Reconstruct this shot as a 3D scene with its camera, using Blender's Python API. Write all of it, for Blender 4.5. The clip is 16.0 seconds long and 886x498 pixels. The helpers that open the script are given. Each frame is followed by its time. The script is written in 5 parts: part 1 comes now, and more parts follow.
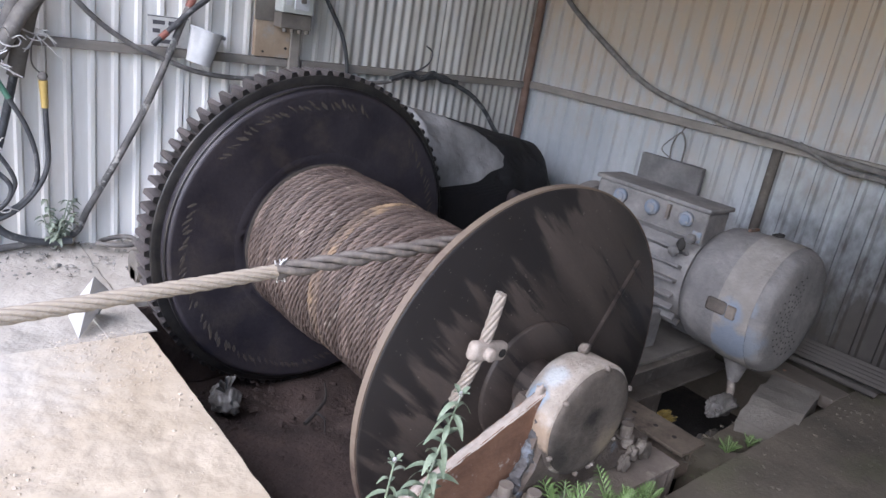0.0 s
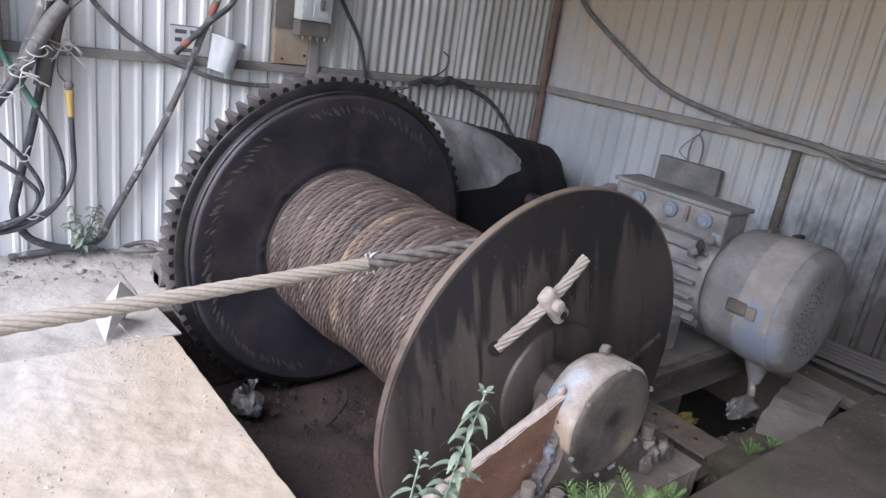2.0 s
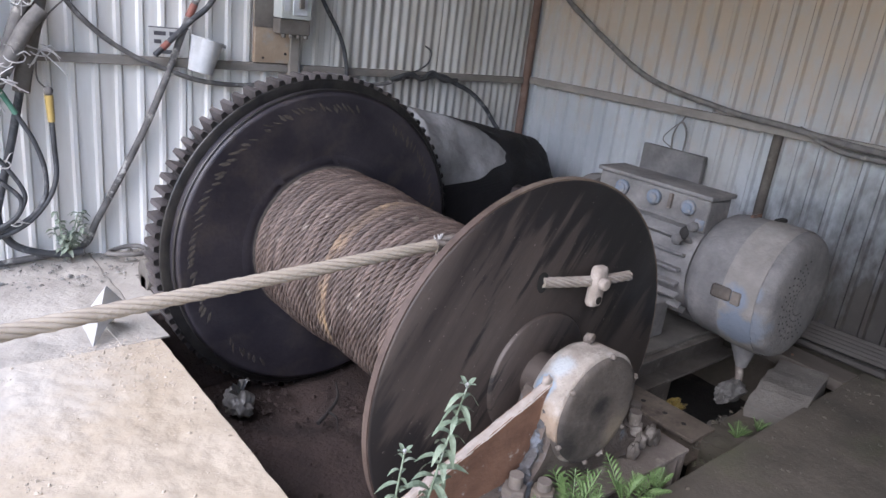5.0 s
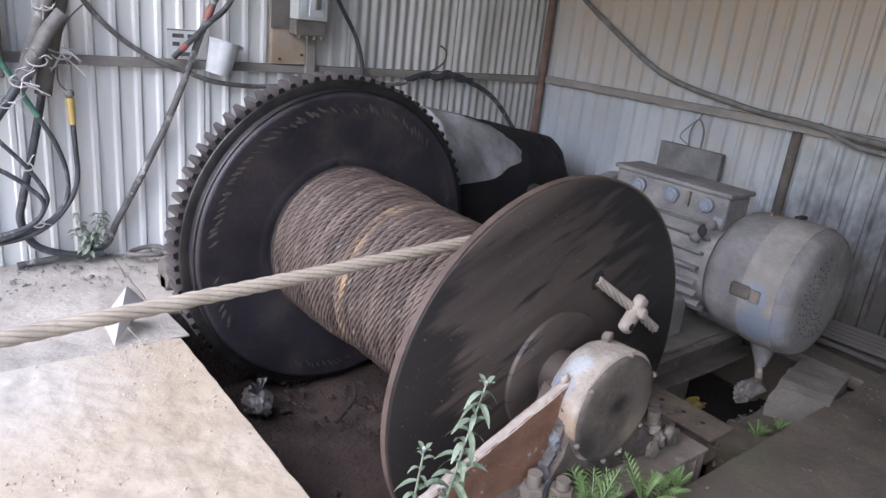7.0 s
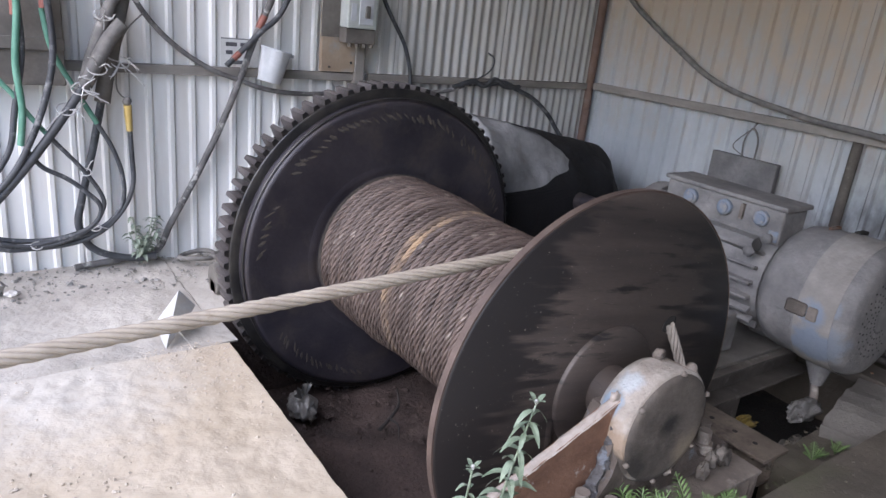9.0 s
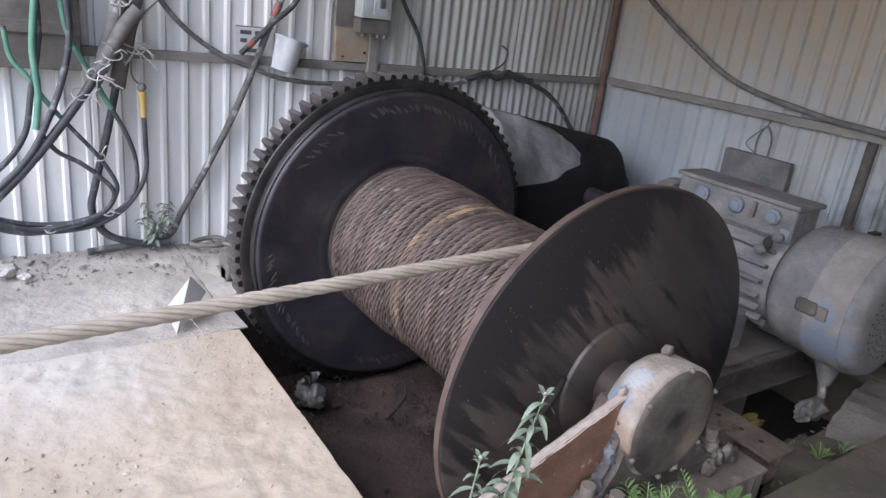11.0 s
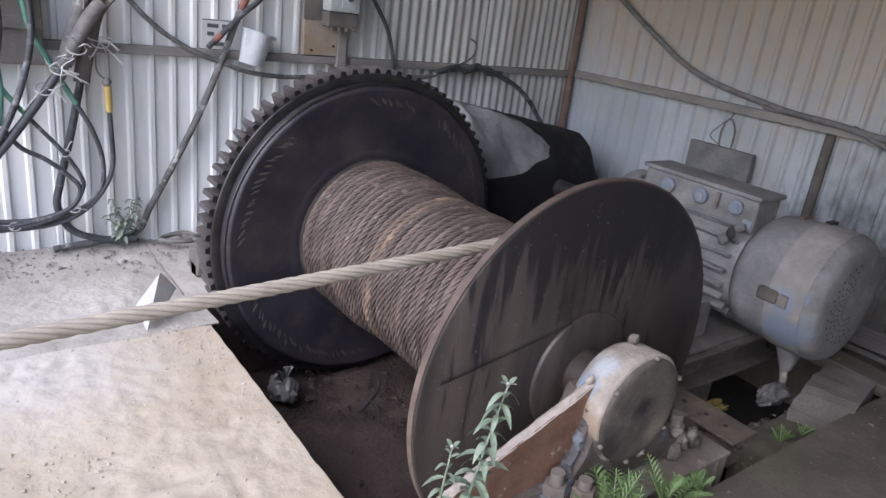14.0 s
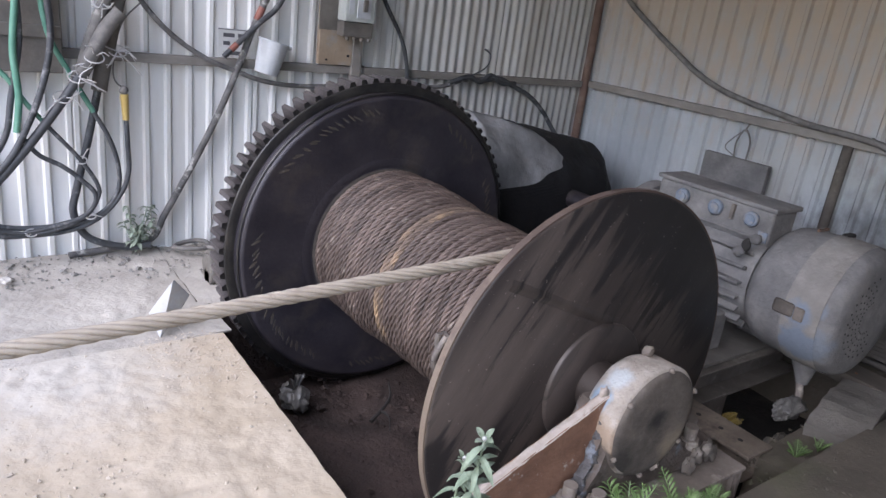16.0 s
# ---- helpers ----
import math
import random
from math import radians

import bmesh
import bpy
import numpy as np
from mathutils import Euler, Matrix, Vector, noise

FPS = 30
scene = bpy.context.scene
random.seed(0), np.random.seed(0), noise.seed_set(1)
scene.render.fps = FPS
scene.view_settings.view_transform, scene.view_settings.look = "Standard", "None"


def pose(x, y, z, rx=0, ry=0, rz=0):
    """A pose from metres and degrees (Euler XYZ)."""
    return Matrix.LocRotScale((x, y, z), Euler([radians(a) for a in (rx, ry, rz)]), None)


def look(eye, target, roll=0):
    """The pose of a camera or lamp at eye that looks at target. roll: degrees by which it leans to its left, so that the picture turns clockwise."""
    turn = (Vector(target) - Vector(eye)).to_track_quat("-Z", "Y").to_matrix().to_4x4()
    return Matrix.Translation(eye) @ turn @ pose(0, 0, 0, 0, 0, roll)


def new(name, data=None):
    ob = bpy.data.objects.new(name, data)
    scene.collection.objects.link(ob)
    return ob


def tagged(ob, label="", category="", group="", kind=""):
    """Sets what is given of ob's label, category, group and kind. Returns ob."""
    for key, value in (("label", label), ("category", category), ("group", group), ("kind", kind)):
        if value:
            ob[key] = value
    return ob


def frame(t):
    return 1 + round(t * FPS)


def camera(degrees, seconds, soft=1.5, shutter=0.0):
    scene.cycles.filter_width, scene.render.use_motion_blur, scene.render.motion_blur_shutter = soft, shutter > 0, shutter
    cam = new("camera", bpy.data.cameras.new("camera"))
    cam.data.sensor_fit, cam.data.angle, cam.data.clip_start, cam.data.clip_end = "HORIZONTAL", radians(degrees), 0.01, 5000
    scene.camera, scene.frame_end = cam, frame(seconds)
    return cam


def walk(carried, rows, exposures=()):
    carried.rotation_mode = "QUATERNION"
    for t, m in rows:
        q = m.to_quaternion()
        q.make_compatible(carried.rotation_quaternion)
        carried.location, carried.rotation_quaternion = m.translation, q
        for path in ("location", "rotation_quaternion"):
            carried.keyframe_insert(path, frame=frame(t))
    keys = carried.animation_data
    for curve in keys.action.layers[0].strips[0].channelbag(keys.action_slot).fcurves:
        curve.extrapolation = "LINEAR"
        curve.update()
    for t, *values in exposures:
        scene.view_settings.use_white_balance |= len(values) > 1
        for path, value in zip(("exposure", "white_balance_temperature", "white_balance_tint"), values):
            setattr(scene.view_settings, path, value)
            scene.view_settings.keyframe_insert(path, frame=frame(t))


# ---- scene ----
cam = camera(65.4, 16.0)
PATH = [
    (0, (-4.322, -4.129, 1.526), (-3.056, -2.716, 0.891), 9.4),
    (0.5, (-4.35, -4.131, 1.52), (-3.09, -2.711, 0.89), 9.4),
    (1, (-4.356, -4.128, 1.522), (-3.109, -2.698, 0.891), 9.4),
    (1.5, (-4.358, -4.133, 1.516), (-3.134, -2.682, 0.887), 8.5),
    (2, (-4.354, -4.137, 1.52), (-3.121, -2.693, 0.894), 8.6),
    (2.5, (-4.36, -4.129, 1.518), (-3.129, -2.68, 0.897), 8.3),
    (3, (-4.348, -4.143, 1.52), (-3.119, -2.697, 0.889), 7.8),
    (3.5, (-4.344, -4.153, 1.522), (-3.122, -2.706, 0.879), 6.9),
    (4, (-4.34, -4.159, 1.526), (-3.097, -2.725, 0.896), 7.4),
    (6.5, (-4.328, -4.174, 1.53), (-3.088, -2.751, 0.867), 6.1),
    (7, (-4.343, -4.168, 1.527), (-3.13, -2.715, 0.882), 6.4),
    (7.5, (-4.357, -4.15, 1.534), (-3.174, -2.662, 0.91), 7.0),
    (8, (-4.354, -4.154, 1.535), (-3.194, -2.647, 0.917), 6.1),
    (8.5, (-4.358, -4.146, 1.541), (-3.201, -2.643, 0.906), 5.9),
    (9, (-4.355, -4.132, 1.548), (-3.235, -2.607, 0.9), 6.2),
    (11.5, (-4.38, -4.132, 1.547), (-3.282, -2.605, 0.865), 7.3),
    (12, (-4.394, -4.136, 1.541), (-3.311, -2.606, 0.844), 6.8),
    (12.5, (-4.381, -4.157, 1.56), (-3.266, -2.637, 0.892), 6.6),
    (13, (-4.377, -4.156, 1.55), (-3.235, -2.659, 0.875), 6.6),
    (13.5, (-4.376, -4.161, 1.551), (-3.213, -2.685, 0.868), 7.2),
    (14, (-4.379, -4.156, 1.564), (-3.217, -2.679, 0.88), 7.4),
    (14.5, (-4.38, -4.163, 1.562), (-3.225, -2.677, 0.884), 7.4),
    (15, (-4.385, -4.146, 1.57), (-3.219, -2.662, 0.907), 7.7),
    (15.5, (-4.38, -4.15, 1.56), (-3.236, -2.664, 0.864), 7.7),
    (16, (-4.38, -4.148, 1.56), (-3.242, -2.642, 0.898), 7.5),
]
walk(cam, [(t, look(eye, target, roll)) for t, eye, target, roll in PATH], [(0, 1.60, 6010, 18), (4, 1.55, 6010, 18), (6.5, 1.55, 6010, 18), (8.5, 1.45, 6010, 18), (12, 1.30, 6010, 18), (16, 1.33, 6010, 18)])


# ---- world, sun, light ----
world = bpy.data.worlds.new("overcast_sky")
scene.world = world
world.use_nodes = True
_nt = world.node_tree
_sky = _nt.nodes.new("ShaderNodeTexSky")
_sky.sky_type = 'NISHITA'
_sky.sun_disc = False
_sky.sun_elevation, _sky.sun_rotation = radians(42), radians(-107)
_sky.air_density, _sky.dust_density = 1.2, 1.0
_bg = _nt.nodes["Background"]
_bg.inputs[1].default_value = 0.15
_nt.links.new(_sky.outputs[0], _bg.inputs[0])
sun = new("sun", bpy.data.lights.new("sun", 'SUN'))
sun.data.energy, sun.data.angle, sun.data.color = 1.8, radians(60), (1.0, 0.98, 0.96)
sun.matrix_world = look((-32, -10, 30), (0, 0, 0))


# ---- materials ----
def mat(name, dark, light, scale=6.0, rough=0.8, metal=0.0, bump=0.2, fine=60.0, spots=None, spot_amount=0.5,
        spot_scale=3.0, stretch=(1, 1, 1), turn=(0, 0, 0), vary=0.0, rough_range=0.15, bump_dist=0.01, spot_sharp=0.12, patches=(), patch_soft=0.075, drips=None):
    """Two-scale noise between two colours, optional patches of a third, fine relief."""
    m = bpy.data.materials.new(name)
    m.use_nodes = True
    nt = m.node_tree
    b = nt.nodes["Principled BSDF"]
    tc = nt.nodes.new("ShaderNodeTexCoord")
    mp = nt.nodes.new("ShaderNodeMapping")
    mp.inputs["Scale"].default_value = stretch
    tn = nt.nodes.new("ShaderNodeMapping")
    tn.inputs["Rotation"].default_value = [radians(a) for a in turn]
    nt.links.new(tc.outputs["Object"], tn.inputs[0])
    nt.links.new(tn.outputs[0], mp.inputs[0])
    vec = mp.outputs[0]

    def nz(s, detail=6.0, r=0.6):
        n = nt.nodes.new("ShaderNodeTexNoise")
        n.inputs["Scale"].default_value, n.inputs["Detail"].default_value, n.inputs["Roughness"].default_value = s, detail, r
        nt.links.new(vec, n.inputs["Vector"])
        return n.outputs["Fac"]

    def ramp(fac, lo, hi):
        r = nt.nodes.new("ShaderNodeMapRange")
        r.inputs["From Min"].default_value, r.inputs["From Max"].default_value = lo, hi
        nt.links.new(fac, r.inputs["Value"])
        return r.outputs["Result"]

    def mix(fac, a, c, mode='MIX'):
        x = nt.nodes.new("ShaderNodeMix")
        x.data_type, x.blend_type = 'RGBA', mode
        for sock, v in ((x.inputs["Factor"], fac), (x.inputs["A"], a), (x.inputs["B"], c)):
            if isinstance(v, bpy.types.NodeSocket):
                nt.links.new(v, sock)
            elif isinstance(v, tuple):
                sock.default_value = (*v, 1)
            else:
                sock.default_value = v
        return x.outputs["Result"]
    big, small = nz(scale), nz(fine, 4.0)
    col = mix(ramp(big, 0.32, 0.68), dark, light)
    col = mix(ramp(small, 0.3, 0.75), col, mix(0.35, col, dark))
    if spots:
        sp = nz(spot_scale, 8.0, 0.65)
        lo = 0.5 + (0.5 - spot_amount) * 0.4
        col = mix(ramp(sp, lo, lo + spot_sharp), col, spots)
    if drips:
        # dark oil that ran inwards from the rim on both halves of the plate
        sx = nt.nodes.new("ShaderNodeSeparateXYZ")
        nt.links.new(tn.outputs[0], sx.inputs[0])
        level = nt.nodes.new("ShaderNodeMath")
        level.operation = 'ABSOLUTE'
        nt.links.new(sx.outputs["Z"], level.inputs[0])
        level = level.outputs[0]
        for s, amount in ((2.6, 0.85), (0.55, 0.7)):
            add = nt.nodes.new("ShaderNodeMath")
            add.operation = 'MULTIPLY_ADD'
            nt.links.new(nz(s, 3.0, 0.5), add.inputs[0])
            add.inputs[1].default_value = amount
            nt.links.new(level, add.inputs[2])
            level = add.outputs[0]
        col = mix(ramp(level, drips[0], drips[0] + 0.09), col, drips[1])
        fleck = nt.nodes.new("ShaderNodeTexNoise")
        fleck.inputs["Scale"].default_value, fleck.inputs["Detail"].default_value = 95, 2.0
        nt.links.new(tc.outputs["Object"], fleck.inputs["Vector"])
        col = mix(ramp(fleck.outputs["Fac"], 0.72, 0.78), col, drips[2])
    for centre, radius, tint in patches:
        far = nt.nodes.new("ShaderNodeVectorMath")
        far.operation = 'DISTANCE'
        nt.links.new(tc.outputs["Object"], far.inputs[0])
        far.inputs[1].default_value = centre
        wob = nt.nodes.new("ShaderNodeMath")
        wob.operation = 'MULTIPLY_ADD'
        nt.links.new(nz(fine * 0.35, 6.0), wob.inputs[0])
        wob.inputs[1].default_value = radius * 1.6
        nt.links.new(far.outputs["Value"], wob.inputs[2])
        col = mix(ramp(wob.outputs[0], radius * (1.775 + patch_soft), radius * (1.775 - patch_soft)), col, tint)
    if vary:
        oi = nt.nodes.new("ShaderNodeObjectInfo")
        hs = nt.nodes.new("ShaderNodeHueSaturation")
        nt.links.new(col, hs.inputs["Color"])
        rr = nt.nodes.new("ShaderNodeMapRange")
        rr.inputs["To Min"].default_value, rr.inputs["To Max"].default_value = 1 - vary, 1 + vary
        nt.links.new(oi.outputs["Random"], rr.inputs["Value"])
        nt.links.new(rr.outputs["Result"], hs.inputs["Value"])
        col = hs.outputs["Color"]
    nt.links.new(col, b.inputs["Base Color"])
    rg = nt.nodes.new("ShaderNodeMapRange")
    rg.inputs["To Min"].default_value, rg.inputs["To Max"].default_value = max(0.02, rough - rough_range), min(1, rough + rough_range)
    nt.links.new(big, rg.inputs["Value"])
    nt.links.new(rg.outputs["Result"], b.inputs["Roughness"])
    b.inputs["Metallic"].default_value = metal
    if bump:
        bp = nt.nodes.new("ShaderNodeBump")
        bp.inputs["Strength"].default_value, bp.inputs["Distance"].default_value = bump, bump_dist
        nt.links.new(mix(0.5, big, small), bp.inputs["Height"])
        nt.links.new(bp.outputs[0], b.inputs["Normal"])
    return m


M = {}
M["slab"] = mat("dusty_concrete", (0.375, 0.308, 0.225), (0.505, 0.427, 0.332), 2.6, 0.95, 0, 0.6, 30, (0.54, 0.468, 0.375), 0.45, 1.1, bump_dist=0.014, spot_sharp=0.3,
                  patches=[((-4.15, -1.35, 0), 0.42, (0.455, 0.420, 0.370))], patch_soft=0.6)
M["back_ground"] = mat("grey_dusty_ground", (0.315, 0.289, 0.255), (0.455, 0.422, 0.377), 3.0, 0.95, 0, 0.8, 30, (0.20, 0.20, 0.18), 0.36, 2.0, spot_sharp=0.3, bump_dist=0.02)
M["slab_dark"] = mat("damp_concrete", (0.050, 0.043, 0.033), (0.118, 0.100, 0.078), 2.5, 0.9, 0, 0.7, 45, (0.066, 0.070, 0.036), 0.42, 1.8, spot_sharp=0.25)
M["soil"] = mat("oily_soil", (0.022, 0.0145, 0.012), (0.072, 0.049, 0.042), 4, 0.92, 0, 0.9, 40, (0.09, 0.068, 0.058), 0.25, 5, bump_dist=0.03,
                # Near-black patch paints the deep shade beneath the motor into the soil.
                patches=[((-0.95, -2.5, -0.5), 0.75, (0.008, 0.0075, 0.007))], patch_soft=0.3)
M["ground"] = mat("dry_ground", (0.2, 0.17, 0.13), (0.36, 0.31, 0.25), 0.6, 0.95, 0, 0.5, 20)
M["sheet"] = mat("galvanised_sheet", (0.655, 0.655, 0.64), (0.785, 0.78, 0.765), 3, 0.68, 0.0, 0.05, 30, (0.44, 0.40, 0.355), 0.52, 2.6, stretch=(1, 1, 0.14), spot_sharp=0.35)
M["sheet_b"] = mat("old_zinc_sheet", (0.43, 0.42, 0.40), (0.60, 0.59, 0.57), 3, 0.55, 0.15, 0.05, 30, (0.29, 0.255, 0.21), 0.4, 2.5, stretch=(1, 1, 0.16), spot_sharp=0.3)
# Dark foot patches: soot plus the low shade painted into the colour.
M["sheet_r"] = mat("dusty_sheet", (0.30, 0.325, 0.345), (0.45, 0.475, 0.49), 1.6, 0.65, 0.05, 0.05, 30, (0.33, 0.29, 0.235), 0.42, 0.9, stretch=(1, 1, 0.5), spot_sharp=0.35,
                   # Warm upper patches paint brown reflected light onto the sheet.
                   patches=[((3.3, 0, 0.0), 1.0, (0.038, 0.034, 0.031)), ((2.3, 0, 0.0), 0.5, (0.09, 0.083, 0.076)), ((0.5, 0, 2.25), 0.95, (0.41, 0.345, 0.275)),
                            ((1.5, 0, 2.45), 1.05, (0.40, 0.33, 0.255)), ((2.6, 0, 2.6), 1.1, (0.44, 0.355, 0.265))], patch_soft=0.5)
M["sheet_floor"] = mat("dirty_floor_sheet", (0.06, 0.055, 0.05), (0.14, 0.13, 0.12), 4, 0.75, 0.1, 0.2, 40, (0.07, 0.06, 0.05), 0.45, 3, stretch=(1, 0.3, 1), spot_sharp=0.25)
M["roof"] = mat("roof_sheet", (0.2, 0.18, 0.16), (0.3, 0.28, 0.26), 3, 0.7, 0.1, 0.05, 30)
M["batten"] = mat("grey_batten", (0.17, 0.155, 0.14), (0.30, 0.275, 0.25), 9, 0.85, 0, 0.3, 70, stretch=(0.3, 0.3, 1))
M["rust_post"] = mat("rusty_primer", (0.115, 0.070, 0.055), (0.215, 0.140, 0.112), 8, 0.8, 0.1, 0.3, 80, (0.25, 0.21, 0.185), 0.3, 6)
M["flange"] = mat("oily_black_plate", (0.034, 0.028, 0.026), (0.092, 0.074, 0.064), 0.9, 0.46, 0.2, 0.12, 30, (0.018, 0.016, 0.016), 0.36, 2.2,
                  stretch=(7.5, 1, 0.9), turn=(0, 229, 0), spot_sharp=0.08, bump_dist=0.004, drips=(1.13, (0.0205, 0.0180, 0.0178), (0.22, 0.19, 0.165)))
M["flange_far"] = mat("greasy_dark_plate", (0.0190, 0.0175, 0.0235), (0.046, 0.040, 0.046), 5, 0.45, 0.15, 0.3, 60, (0.078, 0.064, 0.053), 0.47, 3.6, spot_sharp=0.3)
M["smear"] = mat("brown_grease_smear", (0.042, 0.036, 0.031), (0.085, 0.071, 0.060), 20, 0.75, 0.0, 0.3, 90)
M["rim"] = mat("worn_lit_rim", (0.066, 0.046, 0.038), (0.140, 0.100, 0.083), 8, 0.6, 0.2, 0.4, 90,
               # Pale rim sectors: wear, with some light painted into the tint.
               patches=[((-0.10, -2.68, 0.73), 0.60, (0.175, 0.136, 0.104)), ((-0.70, -2.68, 0.20), 0.33, (0.17, 0.132, 0.102))], patch_soft=0.4)
M["gear"] = mat("greasy_gear_steel", (0.02, 0.02, 0.022), (0.06, 0.055, 0.05), 9, 0.35, 0.5, 0.3, 60)
M["tooth"] = mat("dusty_gear_tooth", (0.055, 0.048, 0.049), (0.125, 0.110, 0.106), 12, 0.45, 0.3, 0.4, 80, (0.34, 0.31, 0.285), 0.14, 26, vary=0.2)
M["rope_wound"] = mat("rusty_wire_rope", (0.060, 0.043, 0.037), (0.160, 0.119, 0.101), 6, 0.55, 0.15, 0.6, 220, (0.27, 0.225, 0.19), 0.26, 11, vary=0.26, bump_dist=0.004)
M["rope_ochre"] = mat("ochre_dusted_rope", (0.075, 0.053, 0.041), (0.185, 0.135, 0.103), 6, 0.7, 0.0, 0.6, 220, (0.32, 0.22, 0.13), 0.46, 2.5, bump_dist=0.004)
M["rope_new"] = mat("dusty_pale_wire_rope", (0.265, 0.225, 0.178), (0.415, 0.362, 0.295), 9, 0.85, 0.0, 0.5, 260, (0.21, 0.17, 0.13), 0.3, 12, bump_dist=0.003)
M["rope_tail"] = mat("dusty_rope_end", (0.23, 0.20, 0.17), (0.36, 0.32, 0.28), 9, 0.85, 0.0, 0.5, 260, (0.2, 0.165, 0.135), 0.35, 12, bump_dist=0.003)
M["rope_splice"] = mat("dark_wire_strand", (0.10, 0.086, 0.078), (0.30, 0.265, 0.235), 12, 0.7, 0.15, 0.5, 260, (0.36, 0.31, 0.255), 0.3, 15, bump_dist=0.003)
M["dusty_iron"] = mat("dusty_cast_iron", (0.105, 0.088, 0.075), (0.215, 0.185, 0.16), 6, 0.85, 0.1, 0.5, 70, (0.36, 0.33, 0.29), 0.3, 5)
M["cap"] = mat("dusty_painted_housing", (0.20, 0.172, 0.145), (0.45, 0.405, 0.355), 8, 0.9, 0.0, 1.0, 45, (0.42, 0.39, 0.35), 0.3, 5, bump_dist=0.018,
               patch_soft=0.25, patches=[((-0.19, -2.88, 0.09), 0.05, (0.22, 0.28, 0.35)), ((-0.17, -2.93, -0.05), 0.11, (0.27, 0.205, 0.150)), ((-0.12, -2.90, 0.15), 0.045, (0.34, 0.355, 0.365)), ((0.10, -2.93, 0.18), 0.05, (0.30, 0.25, 0.20)), ((-0.20, -2.97, -0.12), 0.06, (0.075, 0.062, 0.052)), ((-0.05, -2.95, -0.21), 0.12, (0.06, 0.05, 0.045)), ((0.17, -2.97, -0.10), 0.08, (0.09, 0.075, 0.062))])
M["pedestal"] = mat("flaked_blue_grey_paint", (0.052, 0.041, 0.034), (0.140, 0.115, 0.098), 8, 0.85, 0.1, 1.0, 45, (0.135, 0.155, 0.185), 0.34, 9, bump_dist=0.018)
M["cover"] = mat("grimy_cover", (0.050, 0.042, 0.036), (0.150, 0.128, 0.108), 6, 0.85, 0.1, 0.7, 50, (0.035, 0.030, 0.027), 0.40, 8, spot_sharp=0.25, bump_dist=0.014,
                 patches=[((0.0, -3.0, 0.01), 0.045, (0.018, 0.016, 0.015)), ((-0.16, -3.0, -0.1), 0.08, (0.03, 0.026, 0.023)), ((0.13, -3.0, -0.12), 0.07, (0.19, 0.155, 0.115))], patch_soft=0.5)
M["weld"] = mat("blue_grey_weld", (0.050, 0.047, 0.048), (0.125, 0.120, 0.122), 16, 0.85, 0.1, 1.0, 60, (0.16, 0.18, 0.21), 0.42, 16, bump_dist=0.016)
M["rust"] = mat("rusty_plate", (0.13, 0.062, 0.035), (0.27, 0.15, 0.095), 6, 0.85, 0.1, 0.5, 70, (0.12, 0.10, 0.09), 0.3, 4)
M["gusset"] = mat("chipped_rusty_plate", (0.11, 0.055, 0.034), (0.25, 0.14, 0.09), 7, 0.85, 0.1, 0.8, 60, (0.34, 0.30, 0.27), 0.24, 16, spot_sharp=0.06)
M["board"] = mat("tan_dusty_channel", (0.085, 0.068, 0.053), (0.185, 0.152, 0.120), 6, 0.9, 0.0, 0.5, 60, (0.06, 0.05, 0.042), 0.35, 5)
M["faded_leaf"] = mat("faded_leaf", (0.20, 0.24, 0.18), (0.34, 0.38, 0.31), 20, 0.8, 0, 0.2, 90)
M["edge"] = mat("dusty_edge", (0.26, 0.22, 0.19), (0.42, 0.37, 0.33), 20, 0.9, 0, 0.6, 120)
M["motor"] = mat("dusty_motor_paint", (0.112, 0.108, 0.107), (0.245, 0.234, 0.224), 6, 0.9, 0.0, 1.0, 38, (0.085, 0.08, 0.078), 0.28, 7, spot_sharp=0.3, bump_dist=0.014,
                 patches=[((-0.28, -2.79, -0.13), 0.10, (0.16, 0.178, 0.205)), ((-0.31, -2.79, 0.05), 0.05, (0.16, 0.178, 0.205))], patch_soft=0.22)
M["motor_pale"] = mat("pale_dust_on_motor", (0.165, 0.152, 0.138), (0.285, 0.268, 0.248), 6, 0.92, 0.0, 1.0, 38, (0.15, 0.14, 0.13), 0.3, 5, spot_sharp=0.3, bump_dist=0.012,
                      patches=[((-0.28, -2.75, -0.16), 0.10, (0.155, 0.18, 0.22)), ((-0.31, -2.74, 0.0), 0.06, (0.165, 0.19, 0.23))], patch_soft=0.22)
M["motor_blue"] = mat("blue_motor_paint", (0.125, 0.155, 0.205), (0.20, 0.225, 0.26), 14, 0.8, 0.0, 0.5, 70, (0.23, 0.22, 0.215), 0.52, 22)
M["dark"] = mat("dark_hole", (0.012, 0.011, 0.01), (0.03, 0.027, 0.025), 8, 0.9)
M["beam"] = mat("dirty_steel_beam", (0.06, 0.052, 0.045), (0.16, 0.14, 0.12), 5, 0.85, 0.15, 0.4, 60, (0.27, 0.245, 0.215), 0.3, 4)
M["block"] = mat("grey_concrete_block", (0.085, 0.077, 0.067), (0.16, 0.147, 0.13), 6, 0.95, 0, 0.7, 60, (0.11, 0.105, 0.09), 0.3, 5)
M["timber"] = mat("weathered_timber", (0.06, 0.05, 0.041), (0.12, 0.103, 0.086), 8, 0.85, 0, 0.4, 60, stretch=(1, 0.2, 1))
M["ply"] = mat("stained_board", (0.27, 0.20, 0.14), (0.40, 0.32, 0.24), 7, 0.85, 0, 0.3, 60, (0.3, 0.29, 0.27), 0.5, 5)
M["panel"] = mat("grimy_panel", (0.09, 0.08, 0.07), (0.20, 0.18, 0.16), 5, 0.85, 0, 0.3, 60)
